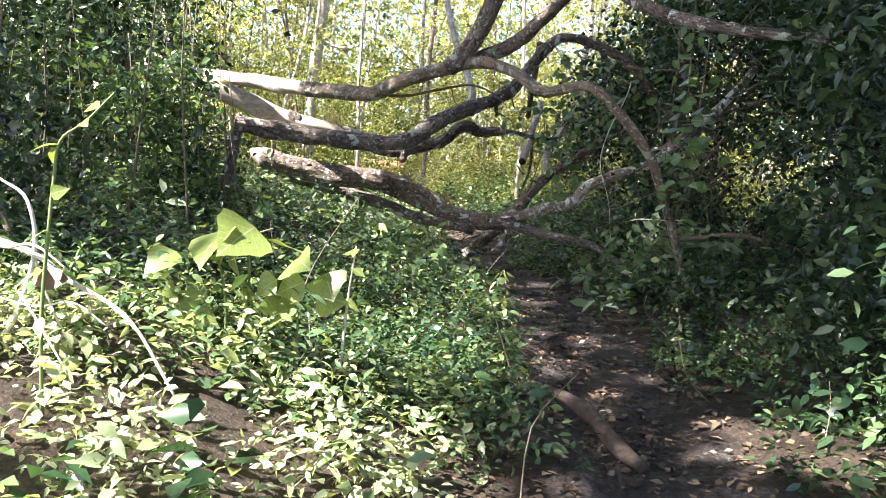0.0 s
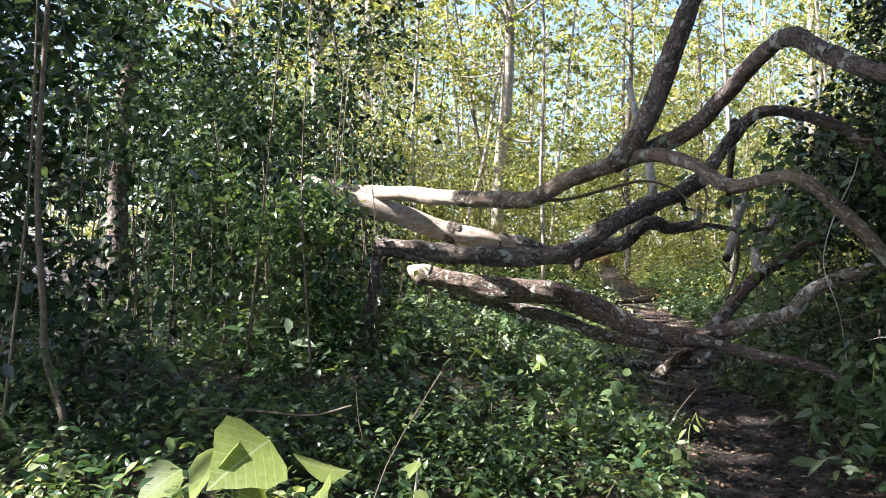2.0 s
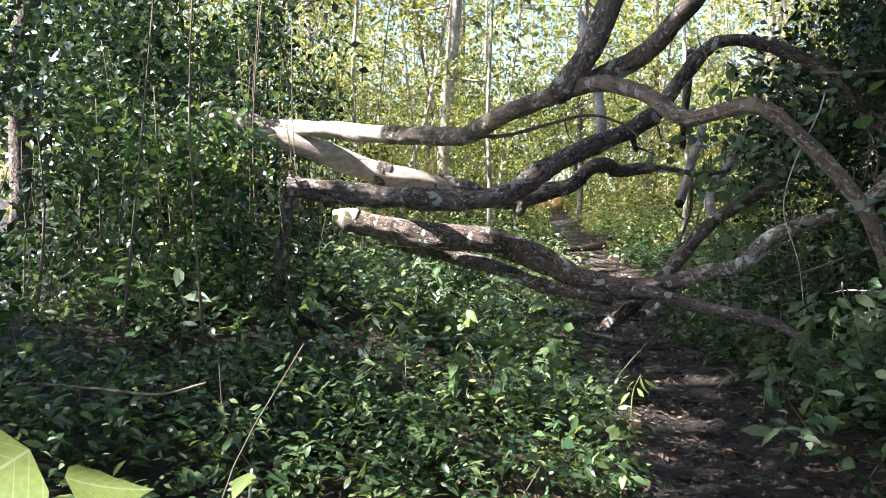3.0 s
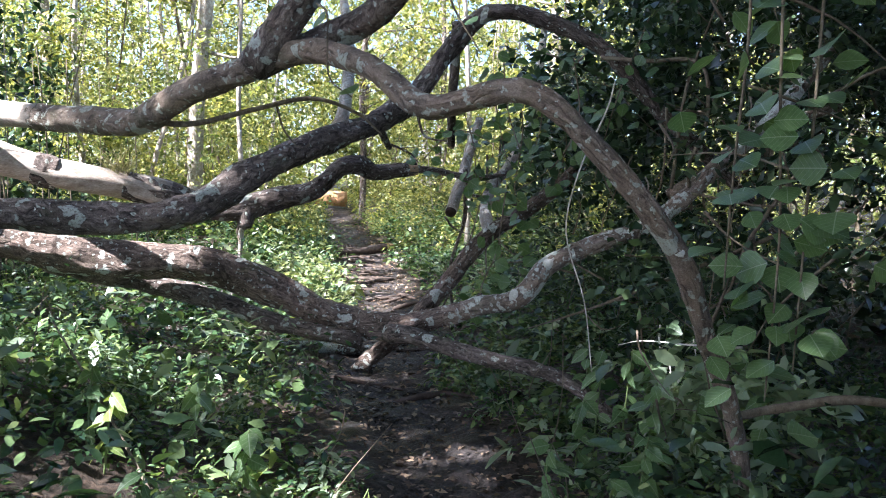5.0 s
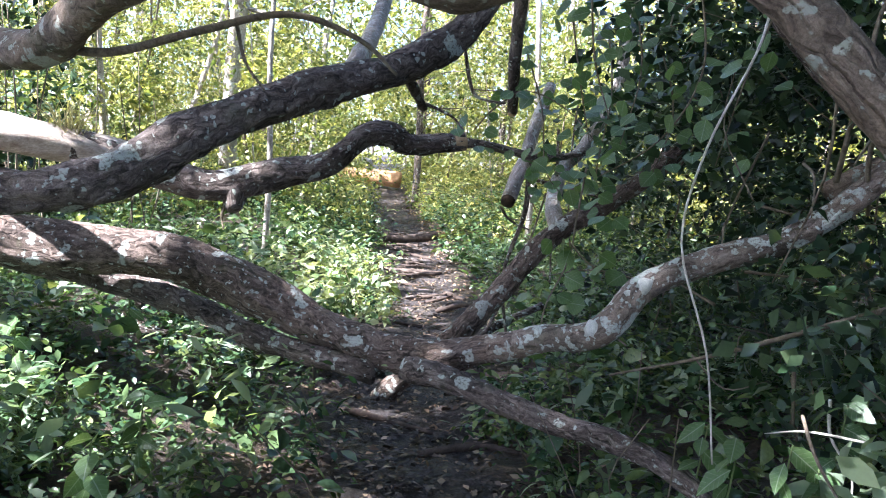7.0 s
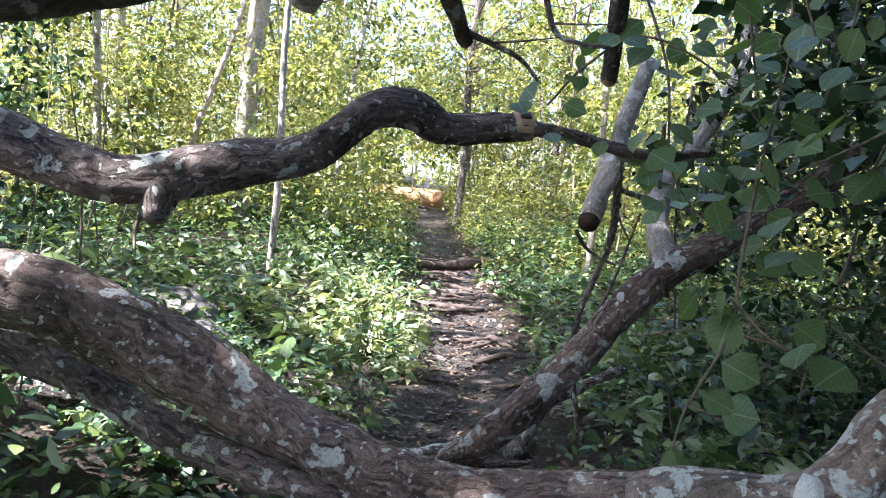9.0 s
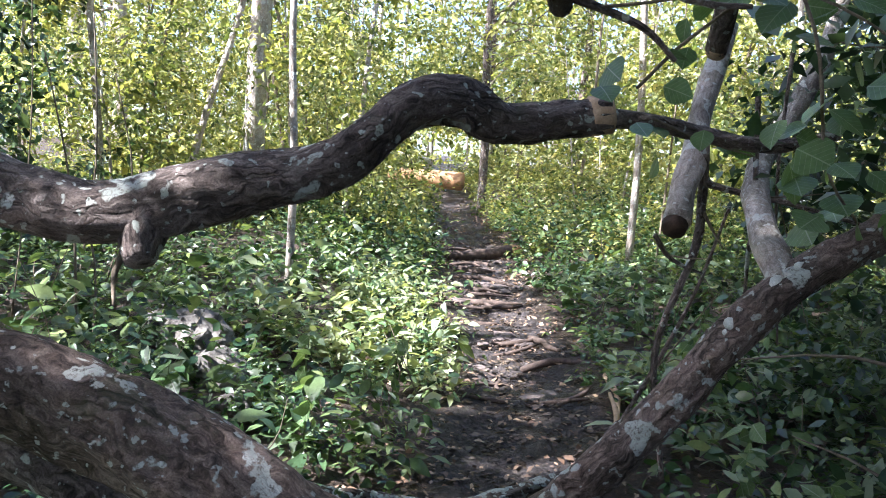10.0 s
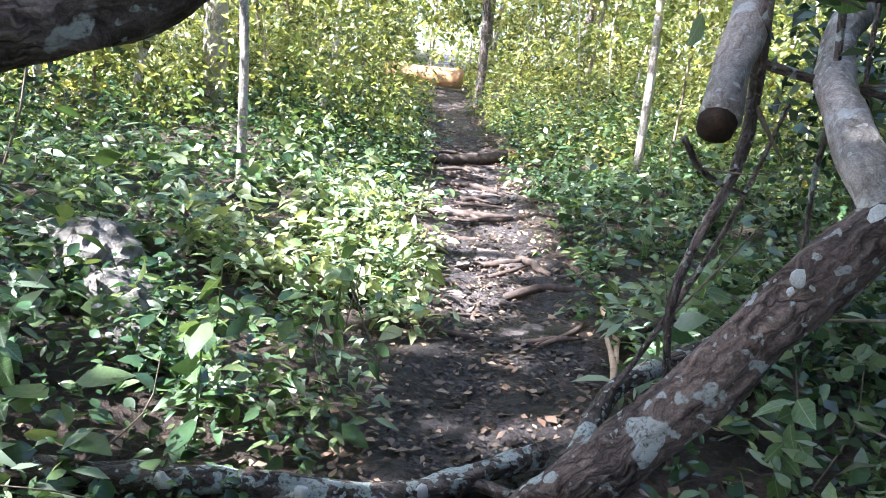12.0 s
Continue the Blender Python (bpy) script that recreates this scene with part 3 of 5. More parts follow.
hanging = thing("broken_branch", (-0.26, 13.55, 2.04), "pale ringed branch hanging down with a dark sawn end", "branch")
hang(tube("branch", [(-0.15, 13.8, 2.5), (-0.26, 13.55, 2.04), (-0.27, 13.37, 1.86), (-0.31, 13.19, 1.70), (-0.34, 13.00, 1.53)], (0.05, 0.055, 0.058, 0.06), PALE_BARK, segs=14, rough=0.12, seed=5), hanging)
hang(tube("sawn_end", [(-0.34, 13.005, 1.535), (-0.347, 12.975, 1.505)], (0.056, 0.05), DARK_CUT, label="dark rotten sawn end", segs=12), hanging)
hang(tube("limb", [(0.06, 12.70, 1.34), (0.0, 12.9, 1.50), (-0.01, 13.31, 1.68), (0.04, 13.61, 1.85), (0.16, 13.89, 2.02), (0.4, 14.2, 2.6), (0.5, 14.4, 3.6)], (0.06, 0.058, 0.055, 0.05, 0.04), PALE_BARK, segs=12, rough=0.14, seed=6), prop)
black = thing("dead_limb", (-0.24, 11.94, 2.35), "blackened dead limb hanging with a sawn-off end", "branch")
hang(tube("limb", [(-0.15, 11.4, 2.95), (-0.2, 11.7, 2.6), (-0.24, 11.94, 2.35), (-0.27, 12.26, 2.11)], (0.04, 0.037, 0.034), BARK, segs=10, rough=0.1, seed=7), black)
hang(tube("sawn_end", [(-0.268, 12.25, 2.118), (-0.272, 12.275, 2.10)], (0.034, 0.031), CUT, segs=10, label="pale sawn end"), black)
cross = thing("fallen_branch", rest(-1.1, 13.3), "lichen-white fallen branch lying across the muddy trail", "branch")
hang(tube("branch", [rest(-3.0, 12.2, 0.04), rest(-2.25, 12.55, 0.05), rest(-1.8, 12.8, 0.05), rest(-1.25, 13.1, 0.05), rest(-0.98, 13.36, 0.06), rest(-0.78, 13.6, 0.07)], (0.042, 0.048, 0.05, 0.045), LICHENED, segs=28, per=16, rough=0.15, seed=4, bark=0.8), cross)
hang(tube("side_branch", [rest(-1.0, 13.3, 0.05), rest(-0.8, 13.33, 0.03), rest(-0.55, 13.4, 0.04)], (0.026, 0.022, 0.012), BARK, segs=12, per=8, rough=0.12, seed=3), cross)
for x, y in ((-1.9, 12.72), (-1.5, 12.93), (-1.15, 13.17)):
    hang(tube("lichen_crust", [rest(x, y - 0.034, 0.075), rest(x + 0.004, y - 0.046, 0.078)], (0.03, 0.026), SHELF, segs=11, rough=0.35, seed=5 * x, label="crust of white lichen"), cross)
bent = thing("fallen_branch", rest(-0.6, 14.2), "bent mossy branch propped beside the trail", "branch")
hang(tube("branch", [rest(-0.68, 13.5, 0.02), rest(-0.62, 13.7, 0.10), rest(-0.55, 13.88, 0.2), rest(-0.38, 14.02, 0.27), rest(-0.1, 14.2, 0.36)], (0.055, 0.045, 0.04, 0.03), LICHENED, segs=10, rough=0.14, seed=8), bent)

for x, y, z, r in ((0.36, 10.835, 0.98, 0.036), (0.52, 10.89, 1.14, 0.04), (0.575, 10.905, 1.20, 0.032), (0.80, 10.975, 1.32, 0.03), (1.20, 11.025, 1.46, 0.028)):
    hang(tube("lichen_crust", [(x, y + 0.012, z), (x + 0.003, y - 0.002, z + 0.004)], (r * 1.25, r * 1.1), SHELF, segs=11, rough=0.35, seed=9 * x, label="crust of white lichen"), low_tree)
hang(tube("lichen_crust", [(1.02, 8.59, 1.44), (1.02, 8.578, 1.445)], (0.028, 0.025), SHELF, segs=11, rough=0.3, seed=3, label="crust of white lichen"), arch_tree)

hang(tube("side_branch", [rest(-0.55, 13.88, 0.2), rest(-0.56, 14.1, 0.22), rest(-0.62, 14.35, 0.28)], (0.02, 0.017, 0.01), CUT, segs=9, per=6, rough=0.12, seed=3), bent)

# thin dead branches and stems above and behind the sawn limbs
for line, r in (([(-0.62, 11.2, 2.03), (-0.54, 11.2, 2.0), (-0.45, 11.2, 1.96), (-0.39, 11.2, 1.9)], 0.01), ([(-0.5, 11.6, 2.45), (-0.43, 11.6, 2.16), (-0.34, 11.6, 2.1), (-0.23, 11.6, 2.09)], 0.012),
                ([(-0.24, 13.3, 1.95), (-0.23, 13.3, 1.6), (-0.25, 13.3, 1.38), (-0.38, 13.35, 0.9), (-0.3, 13.4, 0.3)], 0.024), ([(-0.03, 13.35, 2.1), (-0.01, 13.3, 1.58), (-0.02, 13.3, 1.36), (0.0, 13.3, 0.9)], 0.013), ([(-0.27, 13.3, 1.72), (0.0, 13.3, 1.66), (0.13, 13.3, 1.64), (0.5, 13.4, 1.55)], 0.016),
                ([(-0.42, 13.2, 1.47), (-0.36, 13.25, 1.38), (-0.28, 13.3, 1.33), (-0.2, 13.35, 1.3)], 0.012), ([(-0.6, 13.9, 0.25), (-0.4, 13.75, 0.7), (-0.22, 13.6, 1.16), (-0.1, 13.5, 1.6)], 0.014), ([(0.1, 13.4, 2.3), (0.08, 13.35, 1.7), (0.15, 13.4, 1.0)], 0.009)):
    dead = thing("dead_branch", line[0], "thin dark dead branch hanging over the trail", "branch", "dead branches")
    hang(tube("branch", line, (r, r * 0.8, r * 0.5), BARK, segs=9, rough=0.1, seed=r * 500), dead)
    a, b = np.array(line[1]), np.array(line[2])
    hang(tube("twig", [a, (a + b) / 2 + (0.06, -0.04, 0.02), b + (0.12, -0.06, 0.05)], (r * 0.4, r * 0.3, r * 0.15), TWIG, segs=6), dead)

base = thing("broken_stump", rest(-5.0, 10.5), "thick mossy broken stump hidden among shrub leaves", "stump")
hang(tube("stump", [rest(-5.1, 10.5, -0.1), rest(-5.02, 10.5, 0.6), rest(-4.98, 10.5, 1.3), rest(-5.02, 10.55, 1.9)], (0.36, 0.28, 0.24, 0.2), BARK, segs=18, rough=0.14, seed=2), base)
prop_2 = thing("forked_prop", rest(-3.55, 8.75), "dark upright stem under the fallen trunk", "tree")
hang(tube("stem", [rest(-3.2, 9.05, -0.05), rest(-3.12, 9.02, 0.5), (-3.03, 8.985, 1.5)], (0.06, 0.055, 0.05), BARK, segs=12, rough=0.1, seed=5), prop_2)


# ---- trees ----
def tree(name, height, radius, spread, low, count, leaf, bark, leafage, label, seed):
    """A slim forest tree: tapered bending trunk, limbs, and a crown of loose leaf clumps with gaps."""
    r = np.random.default_rng(seed)
    ob = thing(name, (0, 0, 0), label, "tree", "forest trees")
    bend = np.cumsum(r.normal(0, 0.035 * height / 6, (7, 2)), axis=0)
    line = [(bend[i, 0] - bend[0, 0], bend[i, 1] - bend[0, 1], height * i / 6 - 0.15) for i in range(7)]
    tube("trunk", line, (radius * 1.15, radius, radius * 0.85, radius * 0.6, radius * 0.25), bark, ob, segs=9, per=3, rough=0.06, seed=seed)
    limbs, pos, out = [], [], []
    c = np.array(line)
    for k in range(int(12 + height * 1.5)):
        h = r.uniform(low, 1.0) * height
        base = np.array([np.interp(h, c[:, 2], c[:, j]) for j in range(3)])
        base[2] = h - 0.15
        a = r.uniform(0, 2 * np.pi)
        length = spread * r.uniform(0.4, 1.0) * (1.15 - 0.6 * abs(h / height - 0.6))
        tip = base + np.array((math.cos(a), math.sin(a), r.uniform(0.0, 0.8))) * length
        mid = (base + tip) / 2 + r.normal(0, 0.08 * length, 3)
        limbs.append(([base, mid, tip], (radius * 0.3, radius * 0.2, radius * 0.07), 5))
        m = int(count / (12 + height * 1.5))
        sprays = max(2, m // 13)
        u = r.uniform(0.2, 1.05, sprays)[:, None]
        foot = (1 - u) * base + u * tip + r.normal(0, 0.05 * spread, (sprays, 3))
        b = a + r.normal(0, 1.1, sprays)
        way = np.stack([np.cos(b), np.sin(b), r.normal(-0.05, 0.3, sprays)], -1)
        reach = spread * r.uniform(0.2, 0.5, sprays)
        w = np.repeat(np.arange(sprays), 13)
        f = np.tile(np.linspace(0.15, 1.0, 13), sprays) + r.normal(0, 0.04, len(w))
        side = np.stack([-way[w, 1], way[w, 0], np.zeros(len(w))], -1) * np.tile((1, -1), len(w))[:len(w), None]
        pos.append(foot[w] + way[w] * (f * reach[w])[:, None] - np.array((0, 0, 0.25)) * (f * f * reach[w])[:, None] + r.normal(0, 0.015 * spread, (len(w), 3)))
        out.append(way[w] * 0.6 + side + r.normal(0, 0.3, (len(w), 3)) - (0, 0, 0.35))
    tagged(tubes("branching", limbs, bark, ob), kind="stuff")
    pos = np.vstack(pos)
    leaves("crown", pos, np.vstack(out), leaf * r.uniform(0.6, 1.3, len(pos)), FLAKE, leafage, ob)
    return ob


def plant_trees(models, spots, seed, tilt=0.12):
    r = np.random.default_rng(seed)
    first = set()
    for i, (x, y) in enumerate(spots):
        m = models[i % len(models)]
        at = Matrix.Translation(rest(x, y)) @ Matrix.Rotation(r.normal(0, tilt), 4, "X") @ Matrix.Rotation(r.normal(0, tilt), 4, "Y") @ Matrix.Rotation(r.uniform(0, 6.28), 4, "Z") @ Matrix.Scale(r.uniform(0.85, 1.2), 4)
        if m.name not in first:
            first.add(m.name)
            m.matrix_basis = at
        else:
            copy_thing(m, at)


def scatter(n, x0, x1, y0, y1, gap, keep, seed):
    r = np.random.default_rng(seed)
    spots = []
    for _ in range(n * 30):
        p = (r.uniform(x0, x1), r.uniform(y0, y1))
        if keep(*p) and all((p[0] - a) ** 2 + (p[1] - b) ** 2 > gap * gap for a, b in spots):
            spots.append(p)
        if len(spots) >= n:
            break
    return spots


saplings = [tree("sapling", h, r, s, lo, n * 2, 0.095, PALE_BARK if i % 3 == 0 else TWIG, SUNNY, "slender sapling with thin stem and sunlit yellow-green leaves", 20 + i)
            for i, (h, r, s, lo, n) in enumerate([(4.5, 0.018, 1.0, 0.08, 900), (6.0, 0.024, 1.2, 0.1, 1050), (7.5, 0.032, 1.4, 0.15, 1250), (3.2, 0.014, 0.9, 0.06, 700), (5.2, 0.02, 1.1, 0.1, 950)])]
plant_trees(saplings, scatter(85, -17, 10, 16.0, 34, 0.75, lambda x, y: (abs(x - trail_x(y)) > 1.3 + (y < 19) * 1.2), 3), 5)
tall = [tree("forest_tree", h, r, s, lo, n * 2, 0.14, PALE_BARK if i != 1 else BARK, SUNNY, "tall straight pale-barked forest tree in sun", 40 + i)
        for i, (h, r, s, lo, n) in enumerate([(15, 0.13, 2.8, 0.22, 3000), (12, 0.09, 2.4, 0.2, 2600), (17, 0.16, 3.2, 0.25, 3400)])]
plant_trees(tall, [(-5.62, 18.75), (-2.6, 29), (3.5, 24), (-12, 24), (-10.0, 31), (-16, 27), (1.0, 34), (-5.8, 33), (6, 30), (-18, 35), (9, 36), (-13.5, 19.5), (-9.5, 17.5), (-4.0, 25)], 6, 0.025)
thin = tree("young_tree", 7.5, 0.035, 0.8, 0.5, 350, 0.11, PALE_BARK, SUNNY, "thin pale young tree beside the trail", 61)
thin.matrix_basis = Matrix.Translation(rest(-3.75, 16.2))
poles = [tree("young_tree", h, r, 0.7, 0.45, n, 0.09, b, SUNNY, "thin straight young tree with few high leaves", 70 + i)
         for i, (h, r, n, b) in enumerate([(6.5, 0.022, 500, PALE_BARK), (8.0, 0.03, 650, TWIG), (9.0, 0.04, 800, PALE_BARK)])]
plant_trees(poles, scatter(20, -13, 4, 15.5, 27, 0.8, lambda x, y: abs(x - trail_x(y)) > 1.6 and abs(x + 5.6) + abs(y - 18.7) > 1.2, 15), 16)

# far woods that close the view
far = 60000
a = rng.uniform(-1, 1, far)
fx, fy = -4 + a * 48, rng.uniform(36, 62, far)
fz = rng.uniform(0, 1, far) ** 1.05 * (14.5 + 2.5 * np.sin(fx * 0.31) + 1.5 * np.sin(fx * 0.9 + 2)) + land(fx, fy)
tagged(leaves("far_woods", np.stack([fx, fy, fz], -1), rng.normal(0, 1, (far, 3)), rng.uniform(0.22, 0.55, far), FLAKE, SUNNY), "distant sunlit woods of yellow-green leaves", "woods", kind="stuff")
many = []
for x, y in scatter(70, -34, 24, 32, 52, 1.2, lambda x, y: True, 9):
    z = float(land(x, y))
    many.append(([(x, y, z - 0.2), (x + rng.normal(0, 0.2), y, z + 5), (x + rng.normal(0, 0.5), y, z + 12)], (rng.uniform(0.05, 0.14), 0.04), 6))
tagged(tubes("far_trunks", many, PALE_BARK), "distant pale tree trunks", "woods", kind="stuff")

# ---- trees added out of view, overhead and behind, to shade the trail ----
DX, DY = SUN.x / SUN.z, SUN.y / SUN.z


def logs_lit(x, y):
    """The gap left in the added crowns so the sun reaches the fallen logs."""
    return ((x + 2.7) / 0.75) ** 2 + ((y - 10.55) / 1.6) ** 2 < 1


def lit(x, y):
    """Openings cut in the added crowns, by where the sun then falls at a metre above ground."""
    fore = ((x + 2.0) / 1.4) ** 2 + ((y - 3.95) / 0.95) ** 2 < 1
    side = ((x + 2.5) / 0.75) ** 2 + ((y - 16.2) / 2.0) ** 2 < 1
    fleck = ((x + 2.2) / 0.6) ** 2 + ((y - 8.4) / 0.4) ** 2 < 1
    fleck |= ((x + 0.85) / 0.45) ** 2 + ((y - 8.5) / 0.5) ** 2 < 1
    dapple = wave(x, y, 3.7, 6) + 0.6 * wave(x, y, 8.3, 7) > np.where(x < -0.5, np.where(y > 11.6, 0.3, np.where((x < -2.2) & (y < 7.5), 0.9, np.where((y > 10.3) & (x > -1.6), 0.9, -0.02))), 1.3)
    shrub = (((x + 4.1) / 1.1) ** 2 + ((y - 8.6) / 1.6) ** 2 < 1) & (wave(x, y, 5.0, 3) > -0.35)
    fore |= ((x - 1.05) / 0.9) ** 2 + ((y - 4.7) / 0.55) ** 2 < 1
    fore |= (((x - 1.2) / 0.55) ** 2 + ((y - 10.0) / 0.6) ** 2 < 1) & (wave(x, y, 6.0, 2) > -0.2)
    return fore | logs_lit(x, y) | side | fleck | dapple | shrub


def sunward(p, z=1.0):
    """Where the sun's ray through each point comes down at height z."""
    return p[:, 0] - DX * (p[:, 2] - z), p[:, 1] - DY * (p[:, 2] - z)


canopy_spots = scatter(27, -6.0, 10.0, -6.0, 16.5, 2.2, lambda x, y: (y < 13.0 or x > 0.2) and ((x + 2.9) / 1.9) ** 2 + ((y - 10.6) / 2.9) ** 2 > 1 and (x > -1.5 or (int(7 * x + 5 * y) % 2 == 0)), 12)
# further unseen crowns, set to darken the trail and block skylight
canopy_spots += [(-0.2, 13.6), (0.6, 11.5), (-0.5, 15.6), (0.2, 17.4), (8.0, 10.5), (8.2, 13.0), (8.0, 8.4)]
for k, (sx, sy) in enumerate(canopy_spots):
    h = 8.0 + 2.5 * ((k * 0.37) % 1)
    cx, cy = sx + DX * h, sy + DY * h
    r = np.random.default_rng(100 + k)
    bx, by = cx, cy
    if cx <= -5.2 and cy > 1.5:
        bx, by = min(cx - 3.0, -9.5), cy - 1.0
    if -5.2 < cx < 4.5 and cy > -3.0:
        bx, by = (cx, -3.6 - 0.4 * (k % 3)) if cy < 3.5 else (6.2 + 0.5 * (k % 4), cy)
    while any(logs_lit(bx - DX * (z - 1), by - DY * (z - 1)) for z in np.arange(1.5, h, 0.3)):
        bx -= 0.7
    ob = thing("added_shade_tree", rest(bx, by), "added tree with an unseen crown that shades the trail", "tree", "shade trees")
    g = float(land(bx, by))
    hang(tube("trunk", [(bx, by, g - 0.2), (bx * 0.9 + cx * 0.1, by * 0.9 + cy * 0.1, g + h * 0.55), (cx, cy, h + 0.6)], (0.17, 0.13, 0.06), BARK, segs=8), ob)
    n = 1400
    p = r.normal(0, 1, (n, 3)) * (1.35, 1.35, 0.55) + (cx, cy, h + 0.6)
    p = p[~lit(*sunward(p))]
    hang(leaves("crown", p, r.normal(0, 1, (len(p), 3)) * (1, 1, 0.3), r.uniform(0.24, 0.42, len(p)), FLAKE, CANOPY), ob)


# ---- undergrowth ----
def herb_field(name, n, x0, x1, y0, y1, density, height, size, mat, label, shape=OVATE, seed=1):
    """Low plants, each a stem with leaves in tiers, joined as one growth."""
    r = np.random.default_rng(seed)
    x, y = r.uniform(x0, x1, n), r.uniform(y0, y1, n)
    ok = r.uniform(0, 1, n) < density(x, y)
    x, y = x[ok], y[ok]
    z = land(x, y)
    h = height * (0.25 + 1.3 * r.uniform(0, 1, len(x)) ** 1.6)
    h = h * (0.85 + 0.45 * wave(x, y, 1.7, 13))
    pos, out, siz = [], [], []
    lean, big = r.normal(0, 0.22, (len(x), 2)), 0.55 + 0.9 * r.uniform(0, 1, len(x)) ** 2
    for k in range(9):
        f = (0.25 + 0.75 * (k + r.uniform(-0.3, 0.3, len(x))) / 8)
        a = r.uniform(0, 6.28) + k * 2.4 + r.uniform(0, 6.28, len(x))
        rad = 0.02 + 0.05 * r.uniform(0, 1, len(x))
        pos.append(np.stack([x + lean[:, 0] * f * h + np.cos(a) * rad, y + lean[:, 1] * f * h + np.sin(a) * rad, z + f * h], -1))
        out.append(np.stack([np.cos(a), np.sin(a), r.normal(0.05, 0.45, len(x))], -1))
        siz.append(size * big * r.uniform(0.6, 1.3, len(x)) * (1.15 - 0.4 * f))
    ob = leaves(name, np.vstack(pos), np.vstack(out), np.concatenate(siz), shape, mat, flat=0.75)
    return tagged(ob, label, "undergrowth", kind="stuff")


def beside(x, y):
    d = np.abs(x - trail_x(y)) / trail_width(y) + 0.13 * wave(x, y, 2.7, 11) + 0.08 * wave(x, y, 7.1, 12)
    bare = ((x + 1.75) / 1.0) ** 2 + ((y - 12.75) / 0.5) ** 2 < 1
    return np.where(bare, 0.2, 1.0) * smooth((d - 0.38) / 0.35) * np.clip(0.45 + 0.5 * wave(x, y, 1.9, 5) + 0.5 * wave(x, y, 5.3, 8), 0, 1)


herb_field("undergrowth", 16500, -5.5, 3.0, 4.2, 13.5, lambda x, y: beside(x, y) * np.where((x < -1.2) & (y < 8.2), 0.65, 1.0), 0.36, 0.068, HERB, "shaded green broad-leaved herbs beside the trail", HERB_LEAF, seed=1)
herb_field("undergrowth", 1000, -2.6, 0.35, 4.9, 7.8, lambda x, y: smooth((np.abs(x - trail_x(y)) - 0.35) / 0.3), 0.27, 0.075, HERB, "low green herbs filling the trail edge", HERB_LEAF, seed=10)
herb_field("undergrowth", 1500, -5.0, 2.0, 7.5, 19.0, beside, 0.42, 0.16, VINE, "fresh green herbs with long narrow leaves", SLIM, seed=9)
herb_field("undergrowth", 6200, -6.5, 3.0, 12.5, 21.0, beside, 0.42, 0.10, HERB, "fresh green herbs lining the trail banks", HERB_LEAF, seed=2)
herb_field("undergrowth", 3600, -9, 5, 18.5, 25, lambda x, y: smooth((np.abs(x - trail_x(y)) / trail_width(y) - 0.45) / 0.4), 0.55, 0.11, HERB, "green herbs among the saplings", KITE, seed=8)
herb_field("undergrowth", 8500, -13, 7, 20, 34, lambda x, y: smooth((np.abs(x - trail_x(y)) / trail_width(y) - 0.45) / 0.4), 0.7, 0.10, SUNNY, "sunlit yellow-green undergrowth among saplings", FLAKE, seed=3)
herb_field("undergrowth", 2600, -4.0, -0.1, 2.6, 6.5, lambda x, y: smooth((np.abs(x - trail_x(y)) - 0.4) / 0.4) * np.clip(0.45 + 0.6 * wave(x, y, 4.0, 9), 0.1, 1) * smooth((5.9 - y) / 1.2), 0.26, 0.07, BROAD, "sunlit pale-green weeds in the clearing", HERB_LEAF, seed=4)
# BROAD's brighter leaf colour adds to the sun on this patch
herb_field("undergrowth", 600, -3.3, -1.7, 14.6, 17.6, beside, 0.5, 0.11, BROAD, "bright yellow-green herbs in a patch of sun", HERB_LEAF, seed=5)
herb_field("undergrowth", 1800, -11, 9, -7, 4.0, lambda x, y: smooth((np.abs(x - trail_x(y)) - 0.5) / 0.4), 0.4, 0.13, HERB, "low green herbs under the trees", FLAKE, seed=7)
herb_field("undergrowth", 1150, -4.6, 2.0, 7.5, 19.0, lambda x, y: smooth((np.abs(x - trail_x(y)) - 0.55) / 0.3), 0.5, 0.13, HERB, "taller broad-leaved herbs standing out of the cover", OVATE, seed=6)
many = []
for x, y in scatter(150, -5.0, 2.5, 4.0, 19.0, 0.12, lambda x, y: abs(x - trail_x(y)) > 0.5, 23):
    z, h, l = float(land(x, y)), rng.uniform(0.25, 0.9), rng.normal(0, 0.16, 4)
    many.append(([(x, y, z - 0.02), (x + l[0], y + l[1], z + h * 0.5), (x + l[0] + l[2], y + l[1] + l[3], z + h)], (rng.uniform(0.003, 0.006), 0.002), 4))
tagged(tubes("dry_stalks", many, TWIG), "thin brown dry stalks among the herbs", "stalks", kind="stuff")


